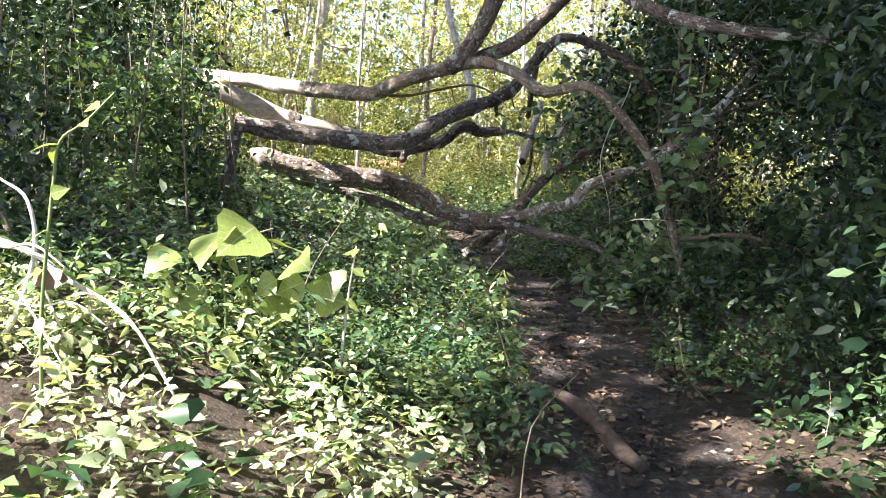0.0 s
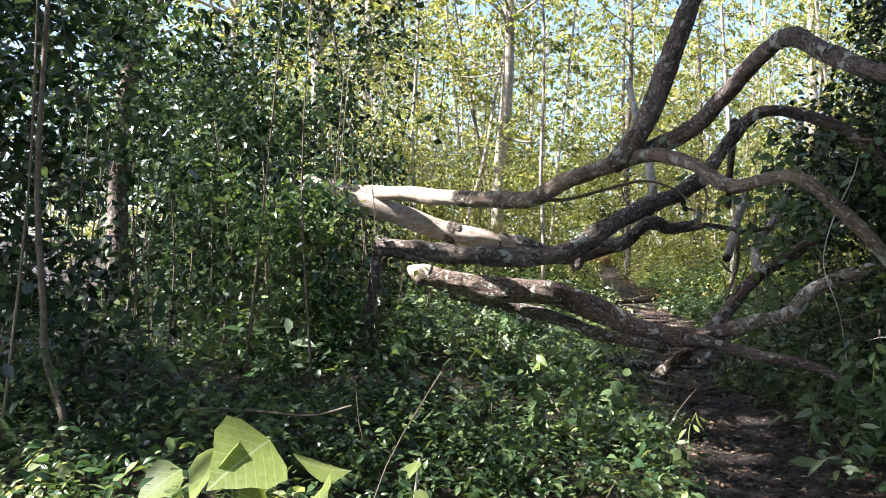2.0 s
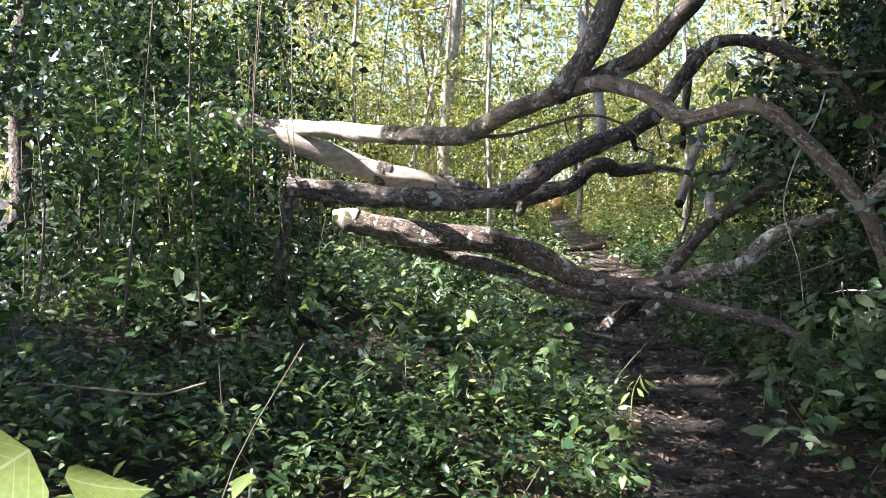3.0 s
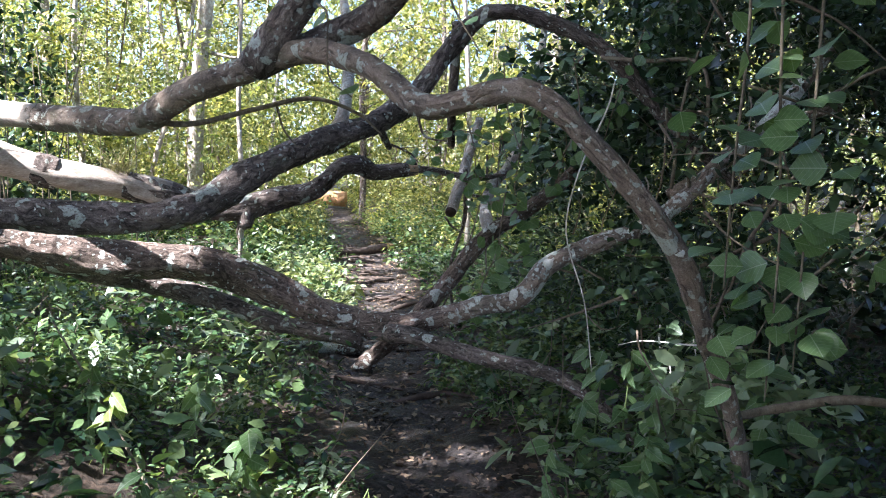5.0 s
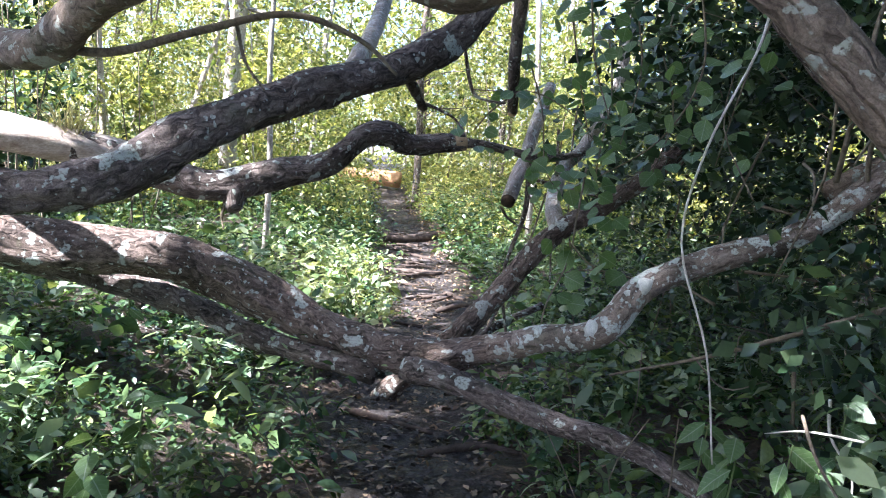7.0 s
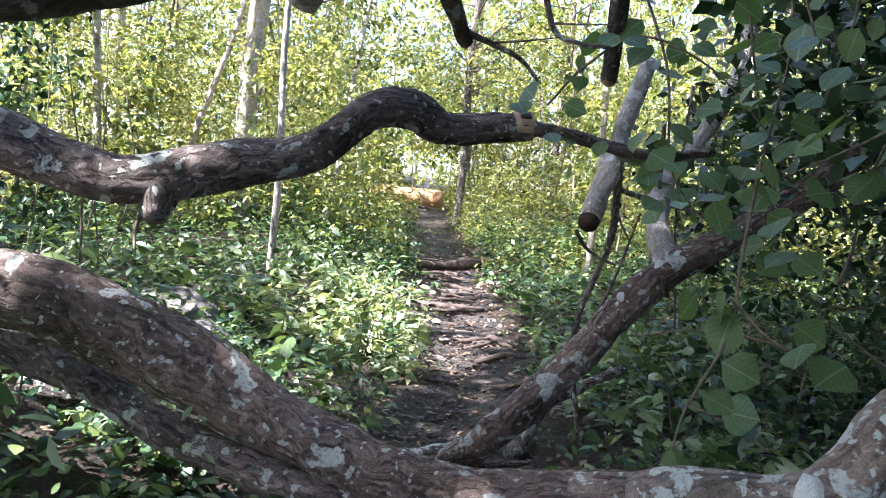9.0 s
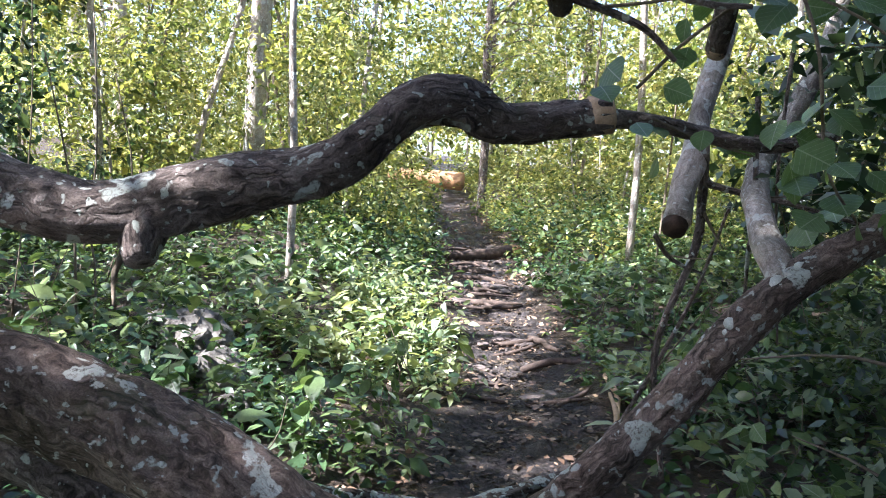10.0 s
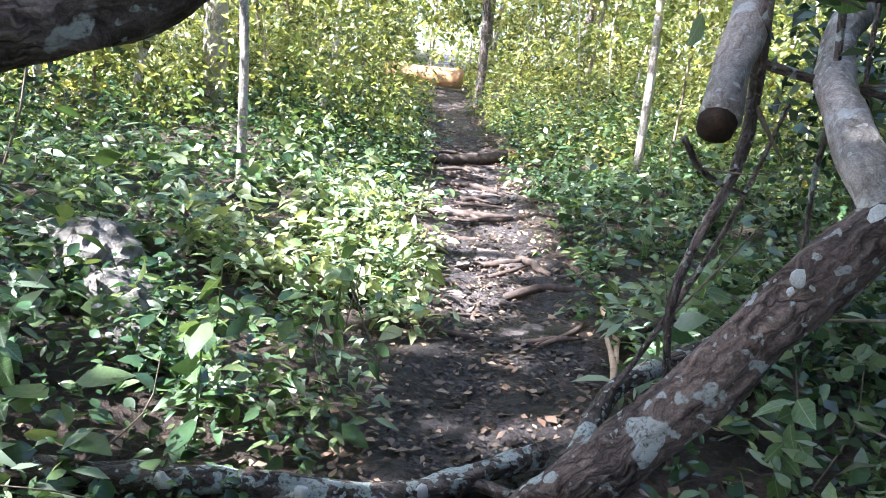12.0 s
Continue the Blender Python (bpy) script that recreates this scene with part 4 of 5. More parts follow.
def thicket(name, n, centre, size, mat, length, label, seed, shape=KITE, loose=0.24, clear_from=-99.0, carve=True):
    """A dense tangle of leaves in uneven clumps over a volume."""
    r = np.random.default_rng(seed)
    clumps = r.uniform(-1, 1, (max(8, n // 110), 3)) * size + centre
    p = clumps[r.integers(0, len(clumps), n)] + r.normal(0, 1, (n, 3)) * (loose, loose, loose * 0.85)
    g = land(p[:, 0], p[:, 1])
    p[:, 2] = np.maximum(p[:, 2], g + 0.05)
    d = p[:, 0] - trail_x(p[:, 1])
    sx, sy = sunward(p)
    # leaves left out along the sun's way to logs and scrub
    beam = (p[:, 2] > 1.0) & (p[:, 0] < -2.3) & logs_lit(sx, sy)
    beam &= carve
    beam |= carve & (p[:, 2] > 1.2) & (p[:, 0] < -2.0) & (p[:, 0] > -5.3) & (p[:, 1] > 6.5) & lit(sx, sy) & (r.uniform(0, 1, n) < 0.75)
    beam |= (p[:, 0] < 1.8) & (p[:, 0] > clear_from) & (p[:, 1] > 6.6) & (p[:, 1] < 9.3) & (p[:, 2] > 0.5)
    p, d = p[~beam], d[~beam]
    p = p[(np.abs(d) > 0.75) | (p[:, 2] > 3.0)]
    ob = leaves(name, p, r.normal(0, 1, (len(p), 3)) * (1, 1, 0.6) - (0, 0, 0.3), length * r.uniform(0.6, 1.3, len(p)), shape, mat)
    return tagged(ob, label, "thicket", kind="stuff")


# most thickets here use the leaf colour darkened to deepen their shade
thicket("thicket", 30000, (2.9, 11.4, 2.2), (1.8, 2.8, 2.3), SHADE_LEAF, 0.085, "dark dense thicket of small leaves beside the trail", 31, KITE, 0.15)
thicket("thicket", 24000, (2.8, 6.4, 2.1), (1.3, 2.8, 2.2), SHADE_LEAF, 0.095, "dark leafy bush overhanging the trail", 32, HERB_LEAF, 0.18)
thicket("thicket", 17000, (1.6, 15.2, 1.7), (1.3, 2.1, 1.7), SHADE_LEAF, 0.085, "shaded leafy bush behind the leaning trunks", 33)
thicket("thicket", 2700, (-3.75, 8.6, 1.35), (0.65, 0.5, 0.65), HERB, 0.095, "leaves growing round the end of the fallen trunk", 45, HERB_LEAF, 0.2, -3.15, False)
# the lighter VINE green makes these seedlings look skylit in the shade
thicket("thicket", 420, (1.6, 9.75, 0.62), (0.35, 0.25, 0.22), VINE, 0.13, "broad-leaved seedlings in a paler green that stands for skylight", 47, HERB_LEAF, 0.1)
thicket("thicket", 9000, (-5.2, 9.8, 1.8), (0.8, 1.0, 1.3), SHADE_LEAF, 0.10, "leafy shrub hiding the ends of the logs", 44)
thicket("thicket", 9000, (-3.9, 7.6, 0.9), (0.9, 2.4, 0.7), SHADE_LEAF, 0.09, "shaded leafy scrub below the fallen logs", 38)
thicket("thicket", 20000, (-11.5, 10.5, 3.0), (2.5, 6.5, 3.2), SHADE_LEAF, 0.2, "dim dense woods beside the clearing", 39, FLAKE)
thicket("thicket", 16000, (-4.6, 8.2, 2.6), (1.0, 2.4, 2.2), SHADE_LEAF, 0.10, "tall shaded shrub growing over the fallen logs", 34, clear_from=-4.5)
thicket("thicket", 21000, (-7.0, 10.5, 2.6), (1.6, 4.5, 2.6), SHADE_LEAF, 0.13, "dim shrubs under the trees", 35, FLAKE)
thicket("thicket", 7000, (-4.2, 5.6, 3.0), (0.9, 1.8, 1.1), SHADE_LEAF, 0.10, "overhanging shaded leaves", 36)
thicket("thicket", 16000, (2.9, 13.0, 3.6), (1.6, 2.2, 1.0), SHADE_LEAF, 0.09, "dark leafy boughs hanging over the thicket", 48, FLAKE, 0.2)
thicket("thicket", 2600, (1.1, 12.7, 2.65), (0.7, 0.8, 0.6), SHADE_LEAF, 0.11, "dark broad leaves hanging over the leaning trunk", 49, KITE, 0.3)
thicket("thicket", 11000, (-8.2, 15.0, 2.4), (1.8, 2.6, 2.3), SHADE_LEAF, 0.13, "dim green shrubs deeper in the woods", 50, FLAKE)
thicket("thicket", 26000, (6.0, 11.0, 4.0), (1.8, 8.5, 4.0), SHADE_LEAF, 0.24, "dense dark forest edge behind the thicket", 37, FLAKE)


# bushes in SUNNY, whose pale yellow adds to the sun on them
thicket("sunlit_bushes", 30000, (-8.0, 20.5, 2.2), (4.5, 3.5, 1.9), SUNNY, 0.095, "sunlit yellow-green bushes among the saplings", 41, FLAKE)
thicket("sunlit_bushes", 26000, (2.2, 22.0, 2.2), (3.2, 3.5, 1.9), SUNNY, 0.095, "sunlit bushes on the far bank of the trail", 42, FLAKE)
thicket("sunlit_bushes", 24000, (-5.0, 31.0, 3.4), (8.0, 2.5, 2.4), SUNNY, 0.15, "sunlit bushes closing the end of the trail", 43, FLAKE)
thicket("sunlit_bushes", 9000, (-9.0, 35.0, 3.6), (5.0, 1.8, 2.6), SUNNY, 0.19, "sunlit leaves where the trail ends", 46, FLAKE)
# thin upright stems in the left-hand scrub and tangled twigs in the right-hand thicket
many = []
for x, y in scatter(110, -7.5, -2.4, 5.0, 14.5, 0.2, lambda x, y: x < -2.6 - 0.1 * (y - 5), 21):
    z, h = float(land(x, y)), rng.uniform(0.8, 3.2)
    l = rng.normal(0, 0.12, 4)
    many.append(([(x, y, z - 0.03), (x + l[0], y + l[1], z + h * 0.5), (x + l[0] + l[2], y + l[1] + l[3], z + h)], (rng.uniform(0.006, 0.014), 0.004), 5))
tagged(tubes("scrub_stems", many, TWIG), "thin grey-brown upright scrub stems", "scrub", kind="stuff")
many = []
for k in range(230):
    p = np.array((rng.uniform(0.7, 4.2), rng.uniform(8.8, 15.5), rng.uniform(0.1, 3.0)))
    if p[0] - trail_x(p[1]) < 1.3:
        continue
    p[2] += float(land(p[0], p[1]))
    d = unit(rng.normal(0, 1, 3) * (1, 0.8, 0.9)) * rng.uniform(0.35, 1.1)
    many.append(([p, p + d * 0.5 + rng.normal(0, 0.08, 3), p + d], (rng.uniform(0.004, 0.013), 0.003), 5))
tagged(tubes("tangled_twigs", many, TWIG), "tangle of thin bare twigs in the thicket", "twigs", kind="stuff")

# leaf litter
n = 13000
ly = rng.uniform(3, 26, n)
lx = trail_x(ly) + np.where(rng.uniform(0, 1, n) < 0.35, rng.normal(0, 0.3, n), rng.choice((-1, 1), n) * (0.35 + np.abs(rng.normal(0, 0.6, n))))
lp = np.stack([lx, ly, land(lx, ly) + 0.018], -1)
n2 = 9000
cy = rng.uniform(5, 21, n2)
cx = trail_x(cy) + rng.normal(0, 0.3, n2)
tagged(leaves("leaf_crumbs", np.stack([cx, cy, land(cx, cy) + 0.012], -1), rng.normal(0, 1, (n2, 3)) * (1, 1, 0.2), rng.uniform(0.016, 0.05, n2), KITE, MULCH, flat=1.5), "dark crumbs of rotted leaves on the trail", "leaf litter", kind="stuff")
tagged(leaves("leaf_litter", lp, rng.normal(0, 1, (n, 3)) * (1, 1, 0.15), rng.uniform(0.03, 0.085, n) * (0.7 + 0.5 * rng.uniform(0, 1, n) ** 4), KITE, LITTER, flat=1.2), "brown dead leaves strewn over the ground", "leaf litter", kind="stuff")


# ---- single plants, vines and small things ----
def leafy(parent, spots, size, shape, mat, seed, name="leaf", face=(-0.35, -0.5, 0.75)):
    """Single leaves, each a part: (x, y, z) at the leaf's foot, hanging outwards."""
    r = np.random.default_rng(seed)
    for p in spots:
        out = r.normal(0, 1, 3) * (1, 0.8, 0.3) + (0, -0.5, -0.45)
        hang(leaves(name, [p], [out], [size * r.uniform(0.75, 1.2)], shape, mat, flat=0.9, veined=True, face=face), parent)


clearing = thing("broad_leaved_plant", rest(-1.3, 5.05), "sunlit plant with large pale-green lobed leaves", "plant")
for top, foot in (((-1.38, 5.0, 0.74), (-1.30, 5.05)), ((-1.20, 5.02, 0.76), (-1.26, 5.08)), ((-0.98, 5.0, 0.62), (-0.94, 5.05))):
    x, y, z = rest(*foot)
    hang(tube("stem", [(x, y, z - 0.02), ((x + top[0]) / 2 + 0.02, y, (z + top[2]) / 2), top], (0.009, 0.007, 0.004), STEM, segs=6), clearing)
leafy(clearing, [(-1.55, 5.0, 0.64), (-1.32, 5.0, 0.76), (-1.16, 5.0, 0.79), (-1.27, 4.97, 0.60), (-1.55, 5.0, 0.36), (-1.45, 5.1, 0.70), (-1.24, 4.95, 0.70), (-1.05, 5.0, 0.74), (-1.62, 5.05, 0.48)], 0.23, LOBED, BROAD, 51, face=(-0.3, -0.9, 0.45))
leafy(clearing, [(-1.03, 4.98, 0.55), (-1.09, 5.0, 0.46), (-0.9, 5.0, 0.55), (-0.98, 5.0, 0.62), (-0.95, 5.05, 0.42), (-0.85, 5.02, 0.5), (-1.02, 5.05, 0.36), (-0.92, 4.95, 0.66), (-0.8, 5.0, 0.6)], 0.17, LOBED, BROAD, 52, face=(-0.3, -0.8, 0.6))
upright = thing("pale_sapling", rest(-0.78, 5.3), "pale upright stem topped with small green leaves", "plant")
hang(tube("stem", [rest(-0.79, 5.3, -0.02), (-0.77, 5.3, 0.4), (-0.74, 5.3, 0.71)], (0.008, 0.007, 0.004), DRY, segs=6), upright)
leafy(upright, [(-0.74, 5.3, 0.7), (-0.72, 5.3, 0.68), (-0.75, 5.28, 0.6), (-0.77, 5.3, 0.45)], 0.09, OVATE, BROAD, 53)
weed = thing("climbing_weed", rest(-1.42, 3.9), "lit twisting weed stem with toothed leaves", "plant")
hang(tube("stem", [rest(-1.46, 3.92, -0.02), (-1.46, 3.9, 0.5), (-1.44, 3.9, 0.84), (-1.43, 3.9, 0.96), (-1.41, 3.9, 1.1), (-1.32, 3.9, 1.17), (-1.22, 3.9, 1.27)], (0.007, 0.006, 0.005, 0.003), STEM, segs=6), weed)
leafy(weed, [(-1.41, 3.9, 1.09), (-1.43, 3.9, 1.08), (-1.44, 3.9, 0.92), (-1.45, 3.9, 0.8), (-1.46, 3.9, 0.66), (-1.33, 3.9, 1.17), (-1.27, 3.9, 1.22), (-1.46, 3.9, 0.5)], 0.09, OVATE, BROAD, 54)
dry = thing("dead_branch", rest(-1.8, 4.3), "bleached white dead branch with dry leaves in sun", "branch")
for line, r in (([rest(-2.05, 4.3, 0.0), (-1.9, 4.3, 0.34), (-1.79, 4.3, 0.65), (-1.81, 4.28, 0.87), (-1.95, 4.3, 0.95)], 0.012), ([(-2.1, 4.35, 0.72), (-1.79, 4.3, 0.66), (-1.64, 4.3, 0.57), (-1.37, 4.3, 0.43), rest(-1.15, 4.3, 0.02)], 0.014), ([(-2.0, 4.3, 0.70), (-1.9, 4.28, 0.68), (-1.75, 4.25, 0.70), (-1.6, 4.25, 0.61)], 0.008), ([(-1.85, 4.3, 0.5), (-1.7, 4.2, 0.42), (-1.5, 4.15, 0.2)], 0.007), ([(-1.79, 4.3, 0.65), (-1.72, 4.35, 0.4), (-1.6, 4.4, 0.15)], 0.006), ([(-2.0, 4.25, 0.5), (-1.75, 4.25, 0.46), (-1.55, 4.2, 0.5), (-1.4, 4.2, 0.42)], 0.005), ([(-1.9, 4.35, 0.35), (-1.75, 4.3, 0.2), (-1.6, 4.3, 0.05)], 0.006)):
    hang(tube("twig", line, (r, r * 0.8, r * 0.4), DRY, segs=7, rough=0.1), dry)
leafy(dry, [(-1.64, 4.28, 0.62), (-1.6, 4.25, 0.58), (-1.52, 4.25, 0.52), (-1.7, 4.25, 0.62)], 0.13, OVATE, LITTER, 55, "dead_leaf")

fork = thing("fallen_branch", rest(0.5, 5.3), "short crooked dead branch lying on the trail", "branch")
hang(tube("branch", [rest(0.24, 5.72, 0.10), rest(0.36, 5.62, 0.11), rest(0.5, 5.35, 0.09), rest(0.62, 5.08, 0.05), rest(0.72, 4.95, 0.03)], (0.03, 0.036, 0.04, 0.035), ROOT, segs=10, rough=0.12), fork)


def vine(name, strands, size, shape, mat, label, seed, gap=0.11, wide=0.07, stem=TWIG):
    """A hanging climber: thin stems with stalked leaves along them."""
    r = np.random.default_rng(seed)
    ob = thing(name, strands[0][0], label, "vine")
    for line in strands:
        shoot = hang(tube("stem", line, (0.006, 0.005, 0.003), stem, segs=5), ob)
        c = spline(line, 12)
        step = max(1, int(gap / max(np.linalg.norm(c[1] - c[0]), 1e-3)))
        leafy(shoot, [c[i] + r.normal(0, wide, 3) * (1, 0.8, 0.6) for i in range(0, len(c), step)], size, shape, mat, seed + 1)
    return ob


vine("hanging_vine", [[(1.10, 8.1, 2.75), (1.12, 8.1, 2.2), (1.10, 8.12, 1.75), (1.08, 8.1, 1.35)], [(1.22, 8.15, 2.8), (1.22, 8.1, 2.0), (1.24, 8.1, 1.5), (1.22, 8.1, 1.0)], [(1.38, 8.2, 2.7), (1.33, 8.12, 1.9), (1.32, 8.12, 1.5), (1.30, 8.1, 1.1)], [(1.15, 8.2, 2.0), (1.3, 8.2, 1.95), (1.5, 8.3, 1.9)]],
     0.10, ROUND, VINE, "climbing vine hanging with large round green leaves", 61, 0.13)
vine("trailing_vine", [[(0.25, 11.5, 1.75), (0.22, 11.42, 1.45), (0.2, 11.32, 1.25), (0.1, 11.3, 1.0), (0.08, 11.3, 0.75)], [(0.2, 11.35, 1.35), (0.31, 11.28, 1.25), (0.45, 11.28, 1.2)]],
     0.115, ROUND, VINE, "trailing vine with flat rounded leaves", 63, 0.12, 0.06)
vine("leafy_climber", [[(-0.5, 12.2, 1.98), (-0.35, 12.0, 2.1), (-0.15, 11.9, 2.2), (0.1, 11.9, 2.1), (0.3, 11.9, 1.9)], [(-0.2, 12.1, 2.5), (-0.05, 11.9, 2.1), (0.0, 11.85, 1.75), (0.1, 11.9, 1.6)], [(0.3, 12.0, 2.6), (0.35, 11.9, 2.2), (0.3, 11.9, 1.75), (0.35, 11.9, 1.5)], [(-0.45, 12.35, 1.9), (-0.3, 12.5, 1.85), (-0.1, 12.6, 1.8)], [(0.45, 11.8, 2.7), (0.5, 11.7, 2.3), (0.42, 11.7, 1.9)], [(0.6, 11.9, 2.5), (0.7, 11.8, 2.1), (0.6, 11.8, 1.7)], [(0.1, 11.6, 2.6), (0.18, 11.6, 2.2), (0.25, 11.65, 1.9)]],
     0.095, ROUND, VINE, "leafy climber draped over the sawn branches", 65, 0.075, 0.09)
vine("leafy_climber", [[(0.7, 10.9, 2.6), (0.75, 11.0, 2.2), (0.6, 11.3, 1.9), (0.3, 11.6, 1.7)], [(1.2, 11.0, 2.9), (1.0, 11.2, 2.3), (0.9, 11.4, 1.8)], [(0.2, 11.4, 2.7), (0.25, 11.3, 2.3), (0.35, 11.3, 2.0)]],
     0.10, ROUND, VINE, "green climber hanging among the branches", 67, 0.08, 0.12)
vine("arch_climber", [[(-0.55, 9.1, 2.5), (-0.47, 9.0, 2.42), (-0.46, 9.0, 2.16), (-0.35, 9.0, 2.06)], [(0.05, 9.0, 2.6), (0.1, 9.0, 2.45), (0.22, 9.0, 2.26)]],
     0.10, ROUND, VINE, "sparse climber leaves on the arching bough", 69, 0.2, 0.04)
pale = thing("bare_vine", (0.9, 10.55, 2.21), "thin pale bare vine stem hanging loose", "vine")
hang(tube("stem", [(0.95, 10.6, 2.4), (0.90, 10.55, 2.21), (0.74, 10.49, 1.82), (0.67, 10.41, 1.44), (0.79, 10.31, 1.03), (0.85, 10.3, 0.6)], (0.006, 0.006, 0.005, 0.004), DRY, segs=6), pale)
twig2 = thing("bare_branch", (0.95, 11.2, 2.72), "pale thin branch reaching out of the thicket", "branch")
hang(tube("branch", [(0.9, 11.2, 2.66), (1.2, 11.1, 2.62), (1.55, 11.0, 2.58), (1.6, 11.0, 2.2), (1.5, 11.0, 1.9), (1.55, 11.1, 1.6)], (0.016, 0.014, 0.014, 0.01), TWIG, segs=6), twig2)
stick = thing("dead_stick", (1.45, 9.1, 0.72), "pale broken stick propped against the arching bough", "branch")
hang(tube("stick", [(1.38, 9.05, 0.70), (1.6, 9.1, 0.74), (1.93, 9.1, 0.79), (2.5, 9.15, 0.7)], (0.02, 0.022, 0.018), TWIG, segs=8, rough=0.1), stick)
reach = thing("bare_branch", (1.6, 11.5, 1.75), "grey bare branch slanting up through the dark thicket", "branch")
hang(tube("branch", [(1.45, 11.45, 1.7), (1.81, 11.5, 1.93), (2.0, 11.5, 2.08), (2.19, 11.48, 2.24), (2.6, 11.4, 2.35)], (0.05, 0.045, 0.04, 0.03), ARCH_BARK, segs=14, rough=0.12, seed=3), reach)
for k in range(9):
    r = np.random.default_rng(300 + k)
    a = np.array((r.uniform(1.2, 2.6), r.uniform(9.6, 13.0), r.uniform(0.9, 2.6)))
    d = unit(r.normal(0, 1, 3) * (1, 0.6, 0.9)) * r.uniform(0.8, 1.5)
    bare = thing("bare_branch", a, "thin grey-brown bare branch tangled in the thicket", "branch", "thicket branches")
    hang(tube("branch", [a - d * 0.5, a + r.normal(0, 0.07, 3), a + d * 0.3 + r.normal(0, 0.05, 3), a + d * 0.7], (0.014, 0.011, 0.005), TWIG, segs=7, rough=0.1, seed=k), bare)
    for q in range(2):
        e = a + d * (0.1 + 0.3 * q)
        hang(tube("twig", [e, e + r.normal(0, 0.12, 3), e + r.normal(0, 0.3, 3)], (0.005, 0.004, 0.002), TWIG, segs=5), bare)
tuft = thing("grass_tuft", (-2.72, 11.2, 1.74), "dry straw-coloured grass tuft growing on the bleached log", "grass")
r = np.random.default_rng(77)
foot = r.normal(0, 0.05, (140, 3)) * (1, 0.6, 0.15) + (-2.72, 11.22, 1.75)
tagged(hang(leaves("grass", foot, r.normal(0, 0.55, (140, 3)) * (1, 1, 0.3) + (0, 0, 0.8), r.uniform(0.12, 0.3, 140), BLADE, STRAW), tuft), kind="stuff")
spear = thing("dead_stick", rest(-2.0, 9.6), "thin grey dead stick leaning among herbs", "branch")
hang(tube("stick", [rest(-1.3, 9.0, 0.05), rest(-1.7, 9.3, 0.2), rest(-2.2, 9.6, 0.42)], (0.009, 0.008, 0.005), TWIG, segs=6), spear)

snag = thing("dead_branch", rest(1.22, 9.9), "pale dry forked twig tangle among seedlings", "branch")
for k in range(9):
    r = np.random.default_rng(400 + k)
    a = np.array(rest(1.22 + r.normal(0, 0.12), 9.9 + r.normal(0, 0.1), r.uniform(0.3, 0.75)))
    d = unit(r.normal(0, 1, 3) * (1, 0.6, 0.8)) * r.uniform(0.2, 0.42)
    hang(tube("twig", [a - d, a - d * 0.3 + r.normal(0, 0.03, 3), a + d * 0.4 + r.normal(0, 0.03, 3), a + d], (0.007, 0.006, 0.004, 0.002), DRY if k % 2 else TWIG, segs=6), snag)
yellow = thing("drooping_plant", rest(-0.27, 8.94), "small plant with drooping yellow-green leaves", "plant")
hang(tube("stem", [rest(-0.28, 8.95, -0.02), rest(-0.27, 8.94, 0.2), rest(-0.22, 8.92, 0.33)], (0.006, 0.005, 0.003), STEM, segs=6), yellow)
leafy(yellow, [rest(-0.22, 8.92, 0.32), rest(-0.2, 8.93, 0.3), rest(-0.26, 8.93, 0.28), rest(-0.29, 8.94, 0.2), rest(-0.24, 8.9, 0.24)], 0.12, SLIM, BROAD, 71)
for k, (x, y, h) in enumerate(((-1.55, 9.03, 0.42), (-1.2, 7.9, 0.4), (-2.3, 9.3, 0.5), (-1.75, 14.9, 0.5), (-2.2, 15.6, 0.55), (0.75, 10.0, 0.45), (0.55, 9.4, 0.4), (-2.0, 13.0, 0.5), (-2.5, 12.6, 0.55), (1.0, 9.3, 0.5), (1.3, 9.65, 0.55), (1.12, 10.1, 0.6), (1.55, 9.35, 0.55), (0.8, 8.9, 0.42), (-0.95, 9.25, 0.42), (-1.35, 9.55, 0.5), (-1.75, 9.2, 0.45), (-0.7, 8.6, 0.35), (-1.1, 8.5, 0.4), (-2.3, 10.3, 0.5), (-1.6, 10.25, 0.45), (-2.9, 12.1, 0.5), (-2.3, 13.6, 0.5), (-1.9, 14.0, 0.5), (-0.2, 14.9, 0.45), (-0.1, 15.6, 0.5), (-0.55, 16.6, 0.5), (0.05, 13.5, 0.45), (0.3, 13.0, 0.4), (1.0, 10.0, 0.72), (1.22, 10.2, 0.8), (0.86, 10.15, 0.68), (1.42, 10.0, 0.74), (1.36, 10.4, 0.85), (0.8, 10.5, 0.62), (1.1, 9.75, 0.6), (1.6, 10.15, 0.8))):
    herb = thing("broad_herb", rest(x, y), "upright herb with fresh pointed green leaves", "plant", "broad herbs")
    shoot = hang(tube("stem", [rest(x, y, -0.02), rest(x + 0.02, y, h * 0.5), rest(x + 0.05, y - 0.02, h)], (0.006, 0.005, 0.003), STEM, segs=6), herb)
    # herbs 0, 3 and 4 stand in sun, so get the brighter leaf colour
    leafy(shoot, [rest(x + 0.04 * f, y, h * f) for f in (1.0, 0.98, 0.9, 0.82, 0.74, 0.64, 0.54, 0.45, 0.36)], 0.135, OVATE, BROAD if k in (0, 3, 4) else VINE, 80 + k)
loop = thing("bare_vine", rest(-2.6, 6.0), "thin bare looping vine low over the herbs", "vine")
hang(tube("stem", [rest(-2.95, 6.0, 0.02), (-2.75, 6.0, 0.4), (-2.47, 6.0, 0.6), (-2.04, 6.0, 0.64), (-1.69, 6.0, 0.65), (-1.45, 6.0, 0.72)], (0.007, 0.008, 0.006, 0.004), TWIG, segs=6), loop)
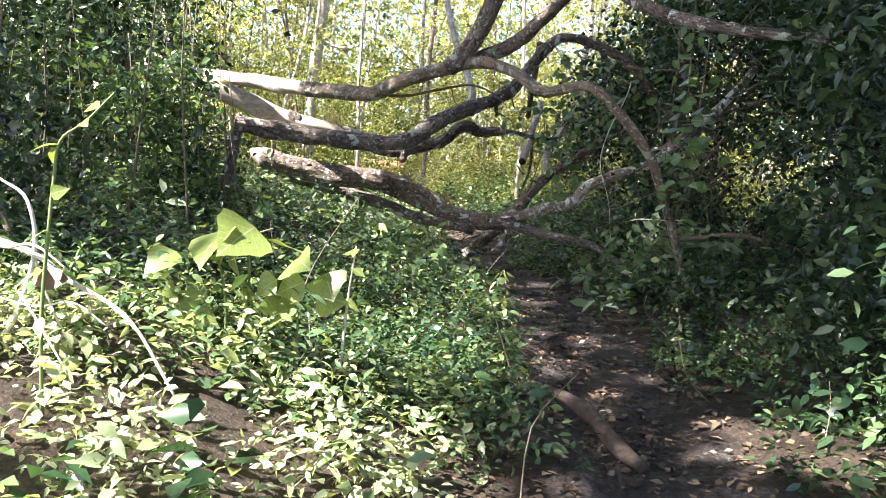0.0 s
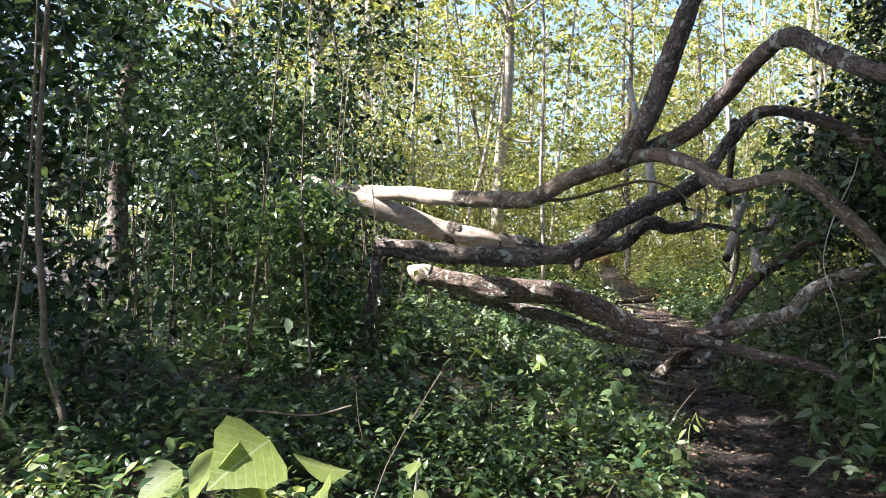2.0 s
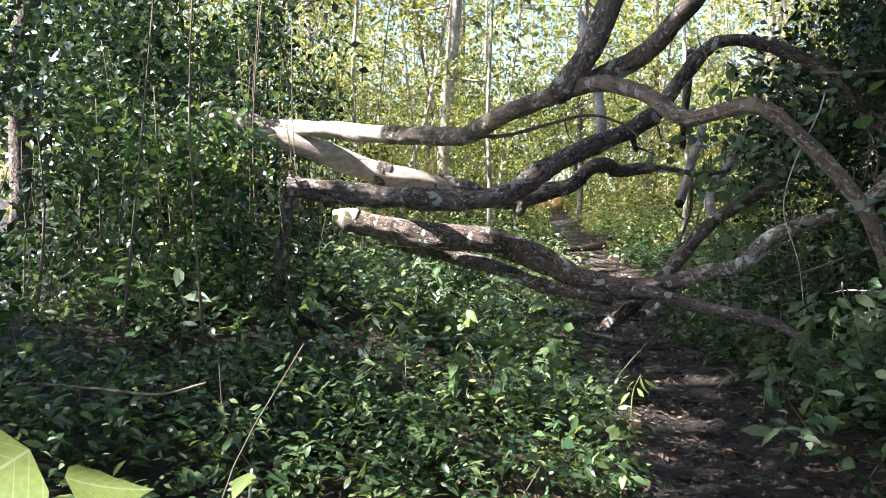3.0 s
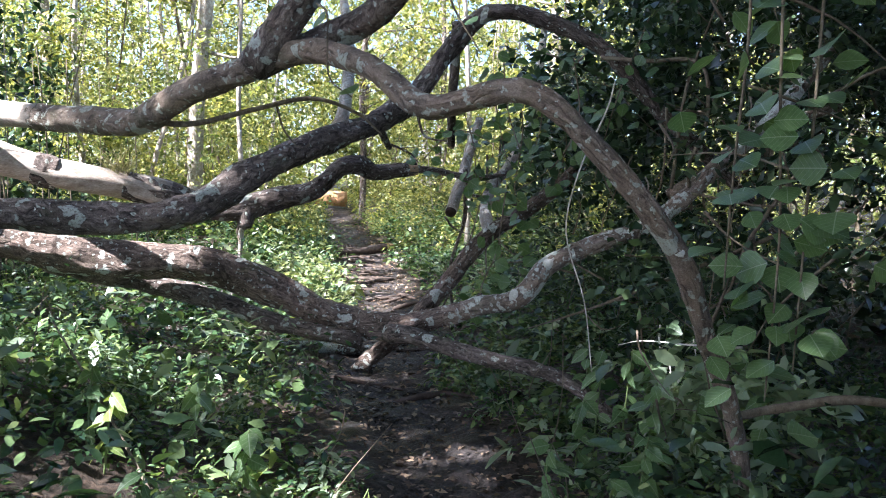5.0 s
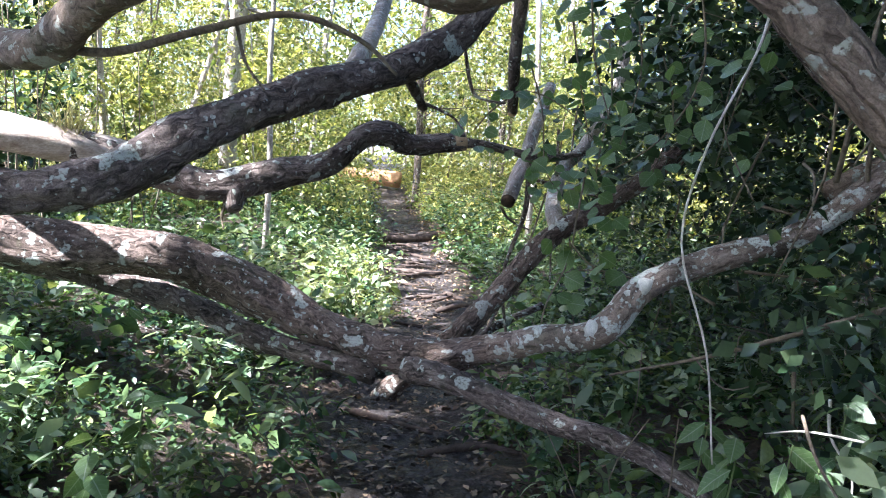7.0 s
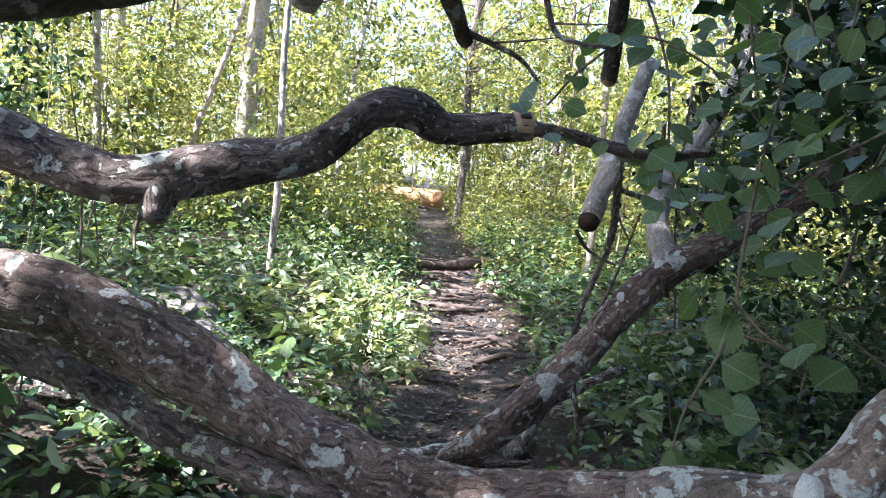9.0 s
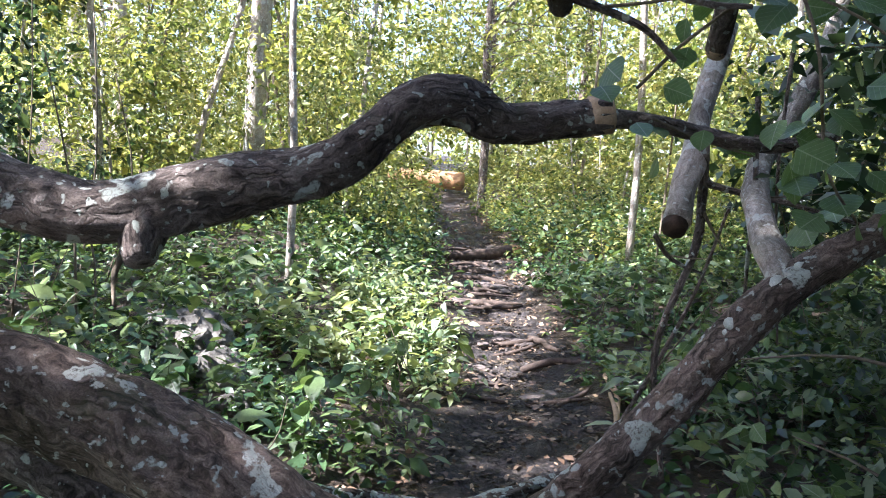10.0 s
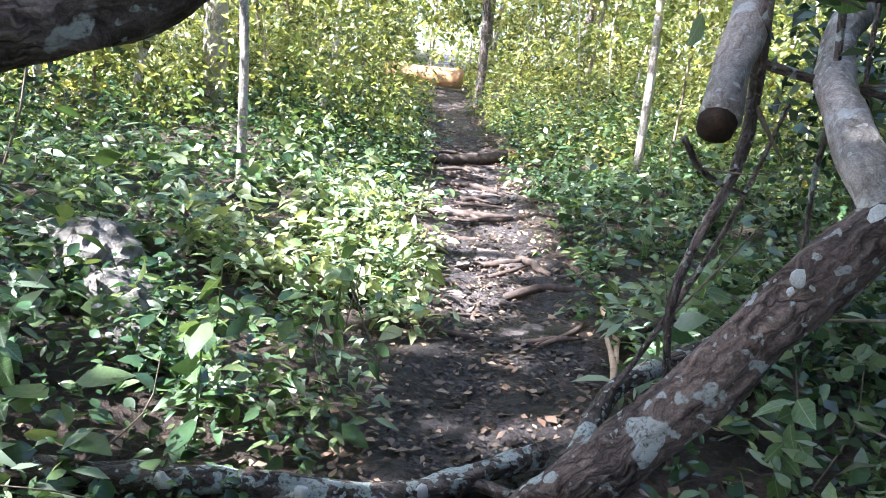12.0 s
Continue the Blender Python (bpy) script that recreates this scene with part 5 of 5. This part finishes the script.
post = thing("thin_tree", rest(-2.55, 5.6), "thin mossy sapling trunk leaning in the scrub", "tree")
hang(tube("trunk", [rest(-2.78, 5.6, -0.03), (-2.86, 5.6, 0.29), (-2.92, 5.6, 0.6), (-3.06, 5.6, 0.91), (-3.08, 5.6, 1.13), (-3.15, 5.6, 1.8), (-3.1, 5.6, 2.8)], (0.03, 0.022, 0.018, 0.012), TWIG, segs=8, rough=0.1), post)


# ---- rocks, logs and roots on the trail ----
def rock(at, size, seed, label="pale weathered limestone lump on the bank"):
    r = np.random.default_rng(seed)
    bm = bmesh.new()
    bmesh.ops.create_icosphere(bm, subdivisions=4, radius=1.0)
    off = r.uniform(0, 50, 3)
    for v in bm.verts:
        k = 1 + 0.28 * noise.noise(v.co * 1.3 + Vector(off)) + 0.16 * noise.noise(v.co * 3.1 + Vector(off)) + 0.08 * noise.noise(v.co * 7.9 + Vector(off))
        v.co = Vector((v.co.x * size[0], v.co.y * size[1], v.co.z * size[2])) * k
    me = bpy.data.meshes.new("rock")
    bm.to_mesh(me)
    bm.free()
    ob = link("rock", me, ROCK)
    ob.location = at
    ob.rotation_euler = (r.uniform(-0.3, 0.3), r.uniform(-0.3, 0.3), r.uniform(0, 6))
    return tagged(ob, label, "rock", "rocks on the bank")


for x, y, lift, sz, k in ((-3.2, 13.9, 0.12, 0.20, 1), (-2.85, 13.62, 0.04, 0.17, 2), (-3.55, 14.1, 0.02, 0.14, 3), (-2.6, 13.4, 0.0, 0.11, 4)):
    rock(rest(x, y, lift), (sz * 1.15, sz, sz * 0.85), k)
far_log = thing("fallen_log", (-6.1, 28.0, 1.6), "orange-brown barkless log lying across the trail", "log")
hang(tube("log", [(-7.1, 28.1, 1.76), (-6.2, 28.0, 1.72), (-5.2, 28.0, 1.68)], (0.20, 0.21, 0.22), ORANGE, segs=16, rough=0.06), far_log)
far_log_2 = thing("fallen_log", rest(-6.9, 31.0), "sun-bleached log in the undergrowth", "log")
hang(tube("log", [rest(-9.5, 30.5, 0.55), rest(-8.2, 30.8, 0.6), rest(-7.0, 31.0, 0.55)], (0.13, 0.14, 0.13), DRY, segs=12, rough=0.06), far_log_2)
step_log = thing("step_log", rest(-2.9, 20.5), "dark worn log lying across the trail with an orange end", "log")
hang(tube("log", [rest(-3.35, 20.2, 0.06), rest(-2.9, 20.45, 0.07), rest(-2.5, 20.75, 0.08)], (0.07, 0.08, 0.075), ROOT, segs=12, rough=0.12), step_log)
hang(tube("broken_end", [rest(-2.5, 20.74, 0.08), rest(-2.36, 20.84, 0.05)], (0.078, 0.055), ORANGE, segs=12, label="orange broken end", rough=0.12), step_log)


def root(line, radius, mat=ROOT, label="exposed tree root crossing the dirt trail", name="root", lift=0.012):
    ob = tube(name, [rest(x, y, lift + 0.02 * math.sin(7 * x + 3 * y)) for x, y in line], (radius * 0.8, radius, radius * 0.9, radius * 0.35), mat, segs=8, rough=0.14, seed=line[0][0])
    return tagged(ob, label, name, "roots on the trail")


for line, radius in (([(-1.40, 15.76), (-1.18, 15.92), (-0.95, 15.95), (-0.7, 16.05)], 0.035), ([(-1.5, 16.66), (-1.34, 16.5), (-1.27, 16.32), (-1.15, 16.2)], 0.034),
                     ([(-1.85, 16.4), (-1.62, 16.45), (-1.45, 16.6), (-1.38, 16.9)], 0.026), ([(-2.4, 16.95), (-2.15, 17.05), (-1.9, 17.1)], 0.035), ([(-1.75, 16.1), (-1.55, 16.2), (-1.35, 16.5)], 0.022),
                     ([(-2.5, 17.9), (-2.2, 17.8), (-1.8, 17.9)], 0.04), ([(-2.9, 19.0), (-2.5, 19.1), (-2.1, 18.9)], 0.04), ([(-3.0, 19.7), (-2.7, 19.6), (-2.4, 19.7)], 0.035),
                     ([(-1.0, 14.9), (-0.85, 15.1), (-0.8, 15.3)], 0.018), ([(-0.6, 11.6), (-0.3, 11.75), (0.0, 11.7)], 0.03), ([(-1.2, 12.0), (-0.9, 12.1), (-0.6, 12.0)], 0.03)):
    root(line, radius)
root([(-0.72, 15.49), (-0.66, 15.2), (-0.60, 14.98), (-0.56, 14.5)], 0.024, CUT, "pale peeled stick lying beside the trail", "dead_stick", 0.05)
root([(-0.58, 14.9), (-0.4, 15.1), (-0.15, 15.35)], 0.02, ROOT, "dark twig lying beside the trail", "dead_stick", 0.06)

r = np.random.default_rng(91)
for k in range(22):
    y = r.uniform(14.6, 21.5)
    x, sz = float(trail_x(y)) + r.normal(0, 0.24), r.uniform(0.05, 0.13)
    stone = rock(rest(x, y, -0.005), (sz * 1.3, sz, sz * 0.32), 200 + k, "flat brown stone trodden into the dirt trail")
    stone.rotation_euler = (r.uniform(-0.08, 0.08), r.uniform(-0.08, 0.08), r.uniform(0, 6))
    stone.data.materials[0] = TRAIL_STONE
for k in range(20):
    y = r.uniform(14.8, 21.8)
    x, a, h = float(trail_x(y)) + r.normal(0, 0.22), r.normal(0, 0.5), r.uniform(0.14, 0.36)
    root([(x + h * u * math.cos(a) + r.normal(0, 0.03), y + h * u * math.sin(a) + r.normal(0, 0.05)) for u in (-1, -0.4, 0.2, 1)], r.uniform(0.014, 0.034))

# stones and clods trodden into the trail
vs, ts, base = [], [], 0
cube = np.array([(x, y, z) for x in (-1, 1) for y in (-1, 1) for z in (-1, 1)], float)
quad = np.array([(0, 1, 3, 2), (4, 6, 7, 5), (0, 4, 5, 1), (2, 3, 7, 6), (0, 2, 6, 4), (1, 5, 7, 3)])
for k in range(700):
    y = rng.uniform(4, 23)
    x = float(trail_x(y)) + rng.normal(0, 0.28)
    s = rng.uniform(0.006, 0.02) * (0.7 + rng.uniform() ** 3)
    c = cube * rng.uniform(0.5, 1.1, (8, 3)) * (s * 1.4, s, s * 0.6)
    a = rng.uniform(0, 6.28)
    c = np.stack([c[:, 0] * math.cos(a) - c[:, 1] * math.sin(a), c[:, 0] * math.sin(a) + c[:, 1] * math.cos(a), c[:, 2]], -1)
    vs.append(c + rest(x, y, 0.006))
    ts.append(quad + base)
    base += 8
tagged(link("pebbles", fast_mesh("pebbles", np.vstack(vs), np.vstack(ts), shade=False), FLOOR), "small stones and clods trodden into the trail", "stones", kind="stuff")
